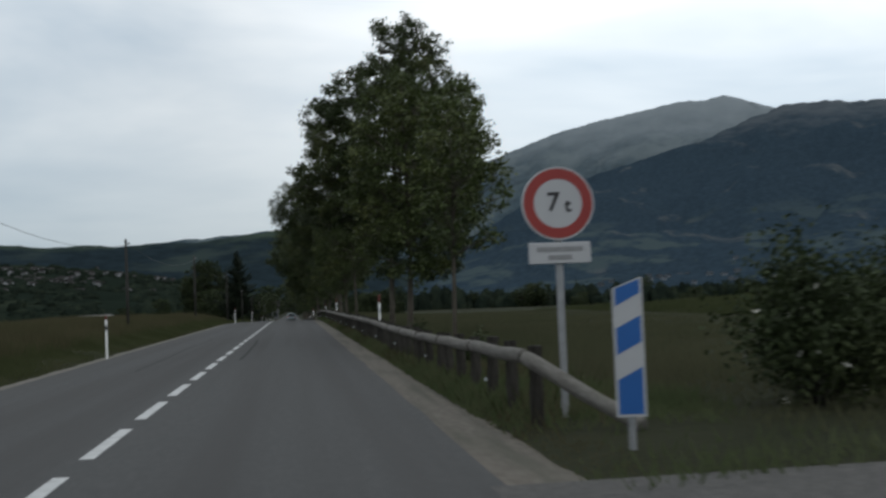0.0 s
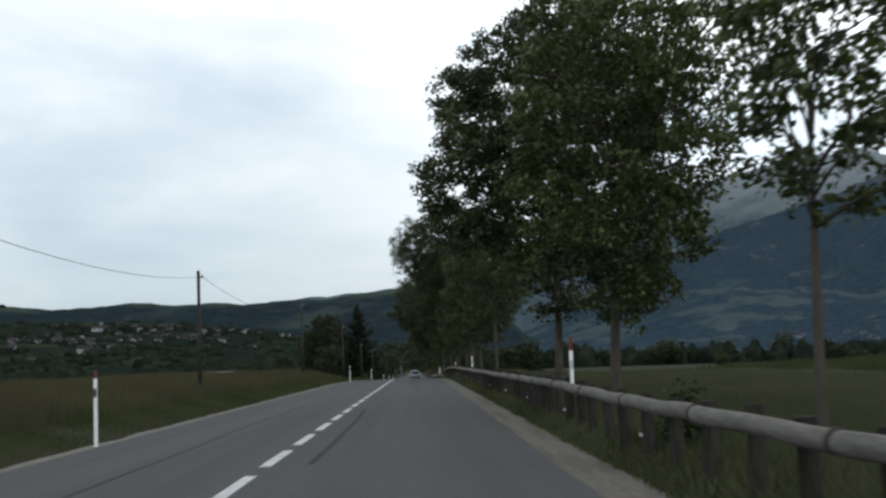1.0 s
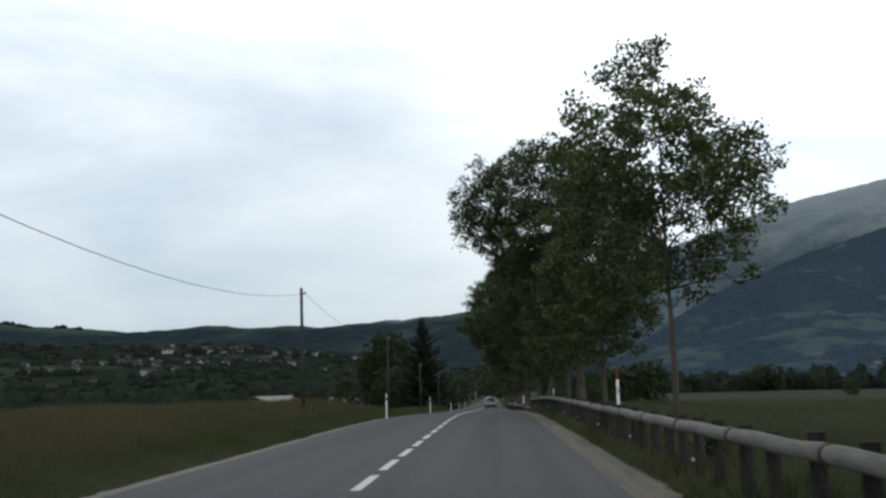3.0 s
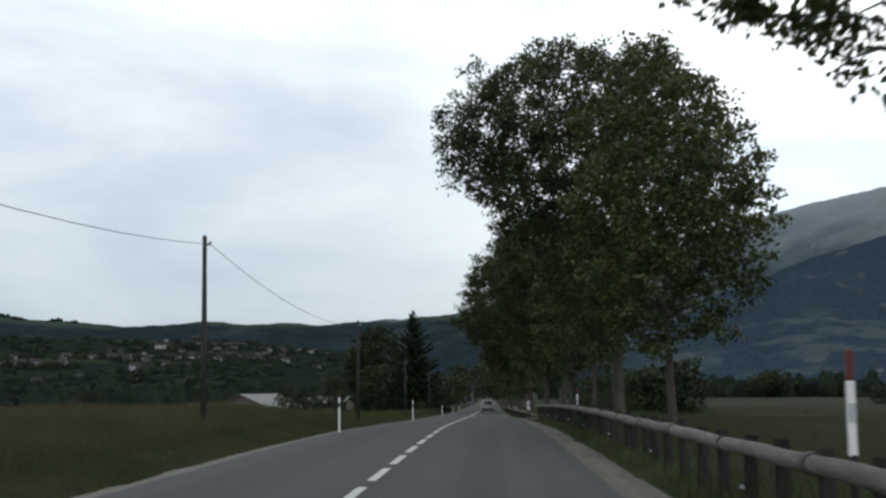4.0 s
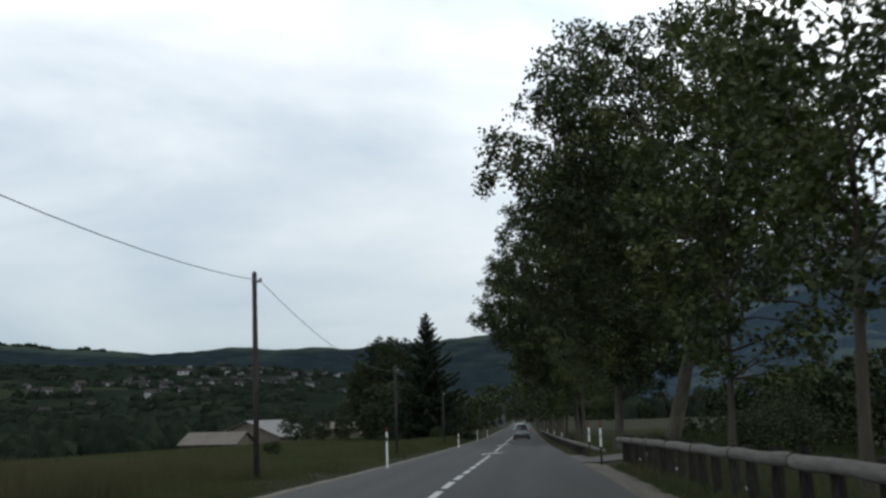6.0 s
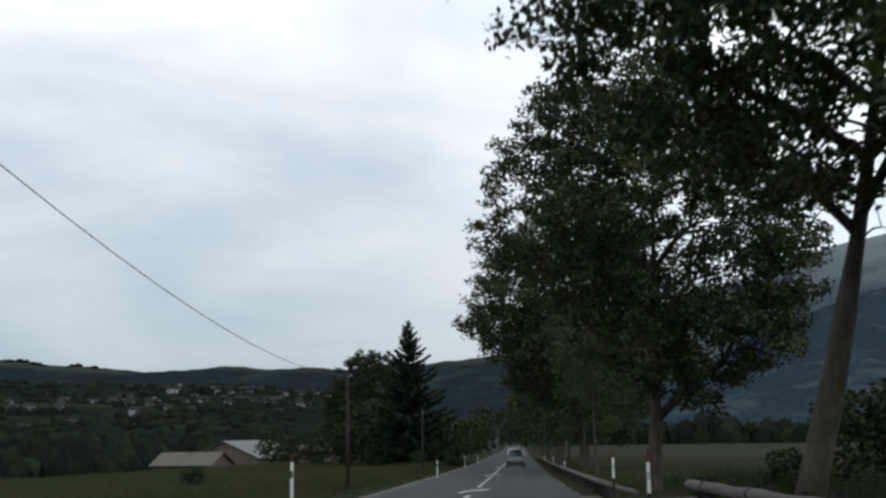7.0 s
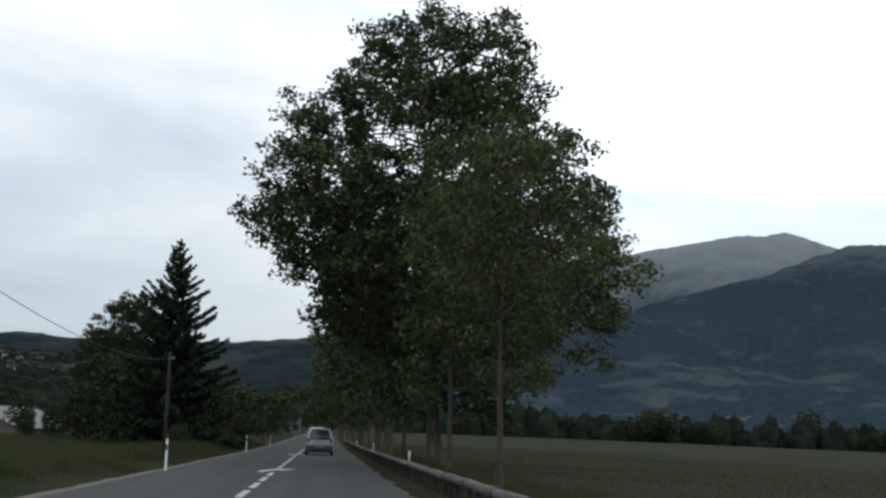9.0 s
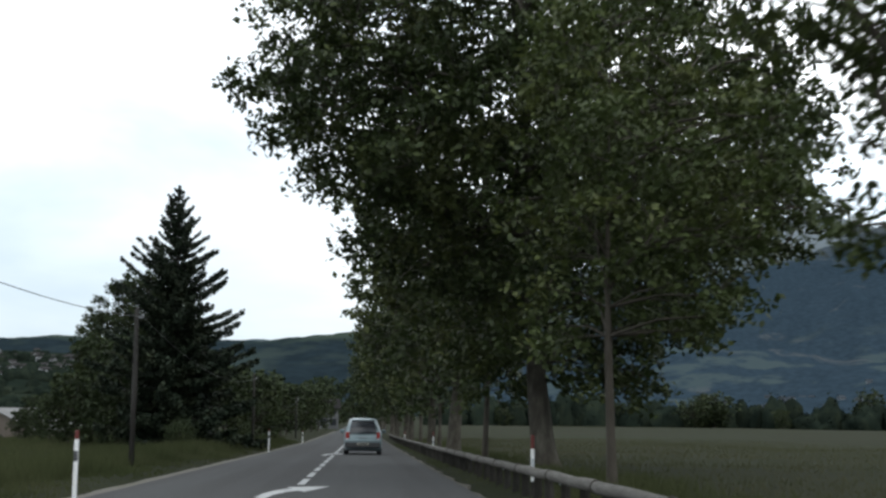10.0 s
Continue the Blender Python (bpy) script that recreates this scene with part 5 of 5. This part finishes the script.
# ---- bushes ----
def bush(x, y, r, h, seed, label, flowers=0):
    rng, rnd = np.random.default_rng(seed), random.Random(seed)
    root = thing("bush", Matrix.Translation((x, y, ground_z(x, y) - 0.05)), label, "bush", "verge bushes")
    bm = bmesh.new()
    tips = []
    for i in range(26):
        a, k = rnd.uniform(0, 6.28), rnd.uniform(0.3, 1.0)
        tip = Vector((r * k * math.cos(a) * rnd.uniform(0.6, 1.05), r * k * math.sin(a), h * (1.05 - 0.65 * k * k) * rnd.uniform(0.7, 1.08)))
        tube(bm, [(0.1 * math.cos(a), 0.1 * math.sin(a), 0), tip * 0.55 + Vector((0, 0, 0.1 * h)), tip], [0.02, 0.013, 0.004], 4, caps=False)
        tips += [tip, tip * 0.75 + Vector((0, 0, 0.08 * h)), tip * 0.5 + Vector((0, 0, 0.05 * h))]
    part("stems", bm, POST_WOOD, root)["kind"] = "stuff"
    t = np.array([tuple(p) for p in tips])
    n = int(4200 * r * h * (1.0 if y < 40 else 0.6))
    pos = t[rng.integers(0, len(t), n)] + rng.normal(size=(n, 3)) * (0.17 * r, 0.17 * r, 0.13 * h)
    pos[:, 2] = np.abs(pos[:, 2])
    leaves("foliage", pos, rng.uniform(0.05, 0.095, n), LEAF_DARK, root, rng, plain=True)["kind"] = "stuff"
    if flowers:
        pos = t[rng.integers(0, len(t), flowers)] + rng.normal(size=(flowers, 3)) * (0.2 * r, 0.2 * r, 0.14 * h)
        pos[:, 1] -= 0.15 * r
        leaves("blossom", np.repeat(pos, 4, 0) + rng.normal(size=(flowers * 4, 3)) * 0.015, np.full(flowers * 4, 0.045), FLOWER, root, rng)["kind"] = "stuff"
    return root


bush(7.9, 13.2, 1.15, 1.75, 3, "dense dark bush with scattered pale blossoms", 34)
bush(9.6, 14.8, 1.2, 1.75, 4, "dense dark leafy bush in the field edge", 8)
for i, (bx, by, br, bh) in enumerate(((8.6, 163.0, 0.9, 1.1), (9.8, 166.0, 1.1, 1.3), (8.0, 152.0, 0.8, 1.0), (10.5, 156.0, 1.3, 1.9), (9.0, 147.0, 1.2, 2.2), (7.6, 144.0, 0.9, 1.6),
                                      (-8.0, 250.0, 1.2, 1.5), (-6.6, 268.0, 1.2, 1.6), (5.6, 24.0, 0.35, 0.7), (5.4, 33.5, 0.4, 0.8), (5.3, 75.0, 0.4, 0.7), (-14, 190, 0.8, 0.9), (4.95, 111.6, 0.5, 0.95), (4.9, 114.4, 0.55, 0.9), (5.0, 117.0, 0.4, 0.8))):
    bush(bx, by, br, bh, 60 + i, "low dark leafy bush in rough grass")


# ---- the car ahead ----
def small_mpv(x, y, z):
    root = thing("car", Matrix.Translation((x, y, z)), "silver-blue compact family car seen from behind on the road", "car")
    W, L = 0.86, 4.25
    # stations from tail to nose: y, half width, floor, belt, roof, half width of roof
    st = [(0.00, 0.74, 0.42, 0.86, 0.90, 0.70), (0.06, 0.80, 0.32, 0.92, 0.98, 0.72), (0.20, 0.84, 0.24, 0.96, 1.30, 0.66), (0.42, 0.86, 0.20, 0.98, 1.55, 0.62),
          (0.80, 0.87, 0.18, 0.99, 1.63, 0.62), (1.70, 0.87, 0.18, 0.98, 1.66, 0.62), (2.60, 0.87, 0.18, 0.97, 1.58, 0.60), (3.35, 0.86, 0.18, 0.96, 1.08, 0.64),
          (3.95, 0.80, 0.20, 0.84, 0.88, 0.62), (4.25, 0.62, 0.30, 0.66, 0.70, 0.50)]
    bm = bmesh.new()
    rings = []
    for yy, hw, fl, be, ro, rw in st:
        pr = [(hw * 0.92, fl), (hw, fl + 0.16), (hw * 1.0, (fl + be) / 2), (hw * 0.985, be), ((hw + rw) / 2 * 0.99, (be + ro) / 2), (rw, ro - 0.05), (rw * 0.8, ro), (0, ro + 0.025)]
        full = pr + [(-a, b) for a, b in reversed(pr[:-1])]
        rings.append([bm.verts.new((a, yy, b)) for a, b in full])
    n = len(rings[0])
    for a, b in zip(rings, rings[1:]):
        for k in range(n):
            bm.faces.new((a[k], b[k], b[(k + 1) % n], a[(k + 1) % n]))
    bm.faces.new(rings[0]), bm.faces.new(list(reversed(rings[-1])))
    bmesh.ops.recalc_face_normals(bm, faces=bm.faces)
    body = part("body", bm, CAR_PAINT, root, smooth=True)
    # tailgate glass, set just proud of the slanted tail
    bm = bmesh.new()
    rows = [(0.985, 0.005, 0.62), (1.15, 0.055, 0.60), (1.32, 0.155, 0.575), (1.47, 0.275, 0.53), (1.52, 0.335, 0.46)]
    prev = None
    for zz, yy, hw in rows:
        cur = [bm.verts.new((hw * s, yy - 0.035 + 0.05 * abs(s) ** 3, zz)) for s in (-1, -0.7, -0.3, 0, 0.3, 0.7, 1)]
        if prev:
            for k in range(6):
                bm.faces.new((prev[k], prev[k + 1], cur[k + 1], cur[k]))
        prev = cur
    part("rear_window", bm, GLASS_DARK, body, "dark rear window", smooth=True)
    bm = bmesh.new()
    box(bm, (0, -0.02, 0.47), (1.60, 0.20, 0.26), 0.05)
    part("bumper", bm, CAR_TRIM, root, "dark lower rear bumper")
    bm = bmesh.new()
    box(bm, (0, -0.03, 0.635), (1.62, 0.18, 0.13), 0.04)
    part("bumper_strip", bm, CAR_PAINT, root)
    for s in (-1, 1):
        bm = bmesh.new()
        box(bm, (s * 0.70, 0.02, 0.90), (0.17, 0.16, 0.30), 0.03, Matrix.Identity(4))
        part("tail_lamp", bm, LAMP_RED, root, "red tail lamp")
        bm = bmesh.new()
        box(bm, (s * 0.715, 0.0, 0.735), (0.14, 0.14, 0.06), 0.015)
        part("indicator", bm, LAMP_CLEAR, root, "clear lamp section")
        bm = bmesh.new()
        box(bm, (s * 0.98, 2.75, 1.05), (0.20, 0.12, 0.16), 0.04)
        part("wing_mirror", bm, CAR_PAINT, root)
        bm = bmesh.new()
        tri = [(s * 0.80, 0.62, 1.04), (s * 0.81, 2.55, 1.03), (s * 0.70, 2.35, 1.47), (s * 0.685, 0.62, 1.45)]
        bm.faces.new([bm.verts.new((a + s * 0.022, b, c)) for a, b, c in (tri if s > 0 else reversed(tri))])
        part("side_window", bm, GLASS_DARK, body, "dark side window")
        for yy in (0.72, 3.42):
            bm = bmesh.new()
            m = Matrix.Translation((s * 0.76, yy, 0.31)) @ Euler((0, radians(90), 0)).to_matrix().to_4x4()
            tube(bm, [m @ Vector((0, 0, q)) for q in (-0.10, -0.085, 0.085, 0.10)], [0.27, 0.31, 0.31, 0.27], 24)
            tyre = part("wheel", bm, RUBBER, root, "black tyre")
            bm = bmesh.new()
            tube(bm, [m @ Vector((0, 0, q * s)) for q in (0.08, 0.108)], [0.19, 0.18], 18)
            part("rim", bm, STEEL, tyre, "grey wheel rim")
    bm = bmesh.new()
    box(bm, (0, -0.135, 0.52), (0.52, 0.012, 0.11), 0.004)
    plate = part("number_plate", bm, PLATE, root, "number plate with a plain bar")
    bm = bmesh.new()
    box(bm, (0, -0.1425, 0.52), (0.40, 0.004, 0.055))
    part("plate_bar", bm, BLACK, plate)
    bm = bmesh.new()
    box(bm, (0, 0.42, 1.585), (1.10, 0.18, 0.035), 0.012)
    part("spoiler", bm, CAR_PAINT, root)
    bm = bmesh.new()
    box(bm, (0, -0.04, 0.80), (0.34, 0.04, 0.05), 0.012)
    part("handle_strip", bm, STEEL, root)
    bm = bmesh.new()
    box(bm, (0, 2.1, 0.24), (1.5, 3.6, 0.10), 0.02)
    part("underbody", bm, CAR_TRIM, root)
    return root


small_mpv(1.28, 243.0, road_at(1.3, 245.0))


# ---- grass ----
def blades(name, label, x0, x1, y0, y1, count, height, mat, seed, width=0.012, tilt=0.35, skip=None, grow=0.0, clumpy=0.7):
    """Grass that nobody could count: single leaning blades, in patches."""
    rng = np.random.default_rng(seed)
    x = rng.uniform(x0, x1, count)
    y = rng.uniform(y0, y1, count)
    patch = np.array([noise.noise((a * 0.35, b * 0.22, seed)) for a, b in zip(x, y)])
    keep = rng.random(count) < 0.65 + clumpy * patch
    # thins out away from the road and at both ends
    far_side = np.abs(np.where(np.abs(x0) > np.abs(x1), x - x0, x - x1)) / (0.5 * abs(x1 - x0))
    ends = np.minimum(y - y0, y1 - y) / 12.0
    keep &= rng.random(count) < np.clip(np.minimum(far_side, ends + 0.1) + 0.5 * patch, 0, 1)
    if skip:
        keep &= ~((y > skip[0]) & (y < skip[1]))
    x, y, patch = x[keep], y[keep], patch[keep]
    n = len(x)
    z = ground_many(x, y) - 0.02
    edge = np.clip((np.abs(x) - 4.05) / grow, 0.2, 1.0) if grow else np.ones(n)
    h = height * rng.uniform(0.5, 1.25, n) * (1 + 0.7 * clumpy * patch) * edge
    a = rng.uniform(0, 2 * np.pi, n)
    lx, ly = np.cos(a) * h * tilt * rng.uniform(0.3, 1.3, n), np.sin(a) * h * tilt * rng.uniform(0.3, 1.3, n)
    wx, wy = width * (1 + h), width * (1 + h) * 0.35
    p = np.stack([x, y, z], -1)
    v = np.empty((n, 3, 3))
    v[:, 0] = p + np.stack([-wx, -wy, 0 * h], -1)
    v[:, 1] = p + np.stack([wx, wy, 0 * h], -1)
    v[:, 2] = p + np.stack([lx, ly, h], -1)
    f = np.arange(3 * n).reshape(n, 3)
    return tagged(tri_mesh(name, v.reshape(-1, 3), f, mat), label, "grass", kind="stuff")


blades("verge_grass", "short green verge grass around the barrier posts", 4.34, 7.0, 8.2, 152, 190000, 0.21, VERGE, 1, 0.012, 0.7, grow=0.7)
blades("verge_grass", "pale dry grass among the barrier posts", 4.40, 6.0, 12, 152, 40000, 0.27, DRY, 18, 0.011, 0.6, grow=0.8)
blades("verge_weeds", "dark broad-leaved weeds in the verge", 4.40, 6.2, 14, 152, 8000, 0.34, SCRUB, 15, 0.016, 0.6, grow=0.8)
blades("meadow_grass", "tall brownish grass behind the barrier", 5.4, 10.5, 14, 152, 90000, 0.36, FIELD, 16, 0.010, 0.5)
blades("verge_weeds", "dry weed tufts at the gravel edge", 3.95, 5.0, 9, 152, 26000, 0.13, DRY, 11, 0.009, 0.7, grow=2.5)
blades("verge_grass", "rough green verge grass beside the gravel", 3.85, 7.5, 165, 300, 60000, 0.26, GRASS, 2, 0.014, 0.5, grow=1.6)
blades("verge_weeds", "dry weed tufts at the asphalt edge", -4.8, -4.15, 8, 150, 16000, 0.14, DRY, 12, 0.009, 0.7, grow=1.6)
blades("verge_grass", "mown green verge grass beside the asphalt", -6.4, -4.25, 8, 150, 110000, 0.20, GRASS, 3, 0.011, 0.6, grow=1.6)
blades("verge_grass", "rough green verge grass beside the asphalt", -10, -3.85, 150, 300, 80000, 0.26, GRASS, 4, 0.015, 0.5, grow=1.6)
blades("meadow_grass", "tall meadow grass gone to reddish seed", -22, -5.8, 20, 152, 190000, 0.52, DRY, 5, 0.011, 0.4)
blades("meadow_grass", "tall green meadow grass", -22, -5.5, 20, 160, 90000, 0.42, GRASS, 6, 0.011, 0.45)
blades("field_grass", "rough field grass behind the barrier", 6.5, 30, 8, 160, 170000, 0.20, FIELD, 7, 0.013, 0.6, clumpy=0.3)
blades("field_grass", "dry field grass behind the barrier", 7.0, 44, 8, 320, 150000, 0.17, FIELD, 8, 0.016, 0.7, clumpy=0.2)
blades("field_crop", "green standing crop on the rise of the field", 30, 95, 30, 150, 90000, 0.5, CROP, 17, 0.03, 0.4)
blades("field_grass", "green meadow grass", -40, -8, 150, 320, 90000, 0.28, GRASS, 9, 0.018, 0.6)
blades("meadow_grass", "tall green meadow grass by the verge", -9.5, -5.4, 172, 300, 36000, 0.5, GRASS, 13, 0.015, 0.45)
blades("verge_weeds", "tall dark weeds in the dip behind the barrier", 6.5, 17, 144, 178, 30000, 0.75, SCRUB, 14, 0.012, 0.45)
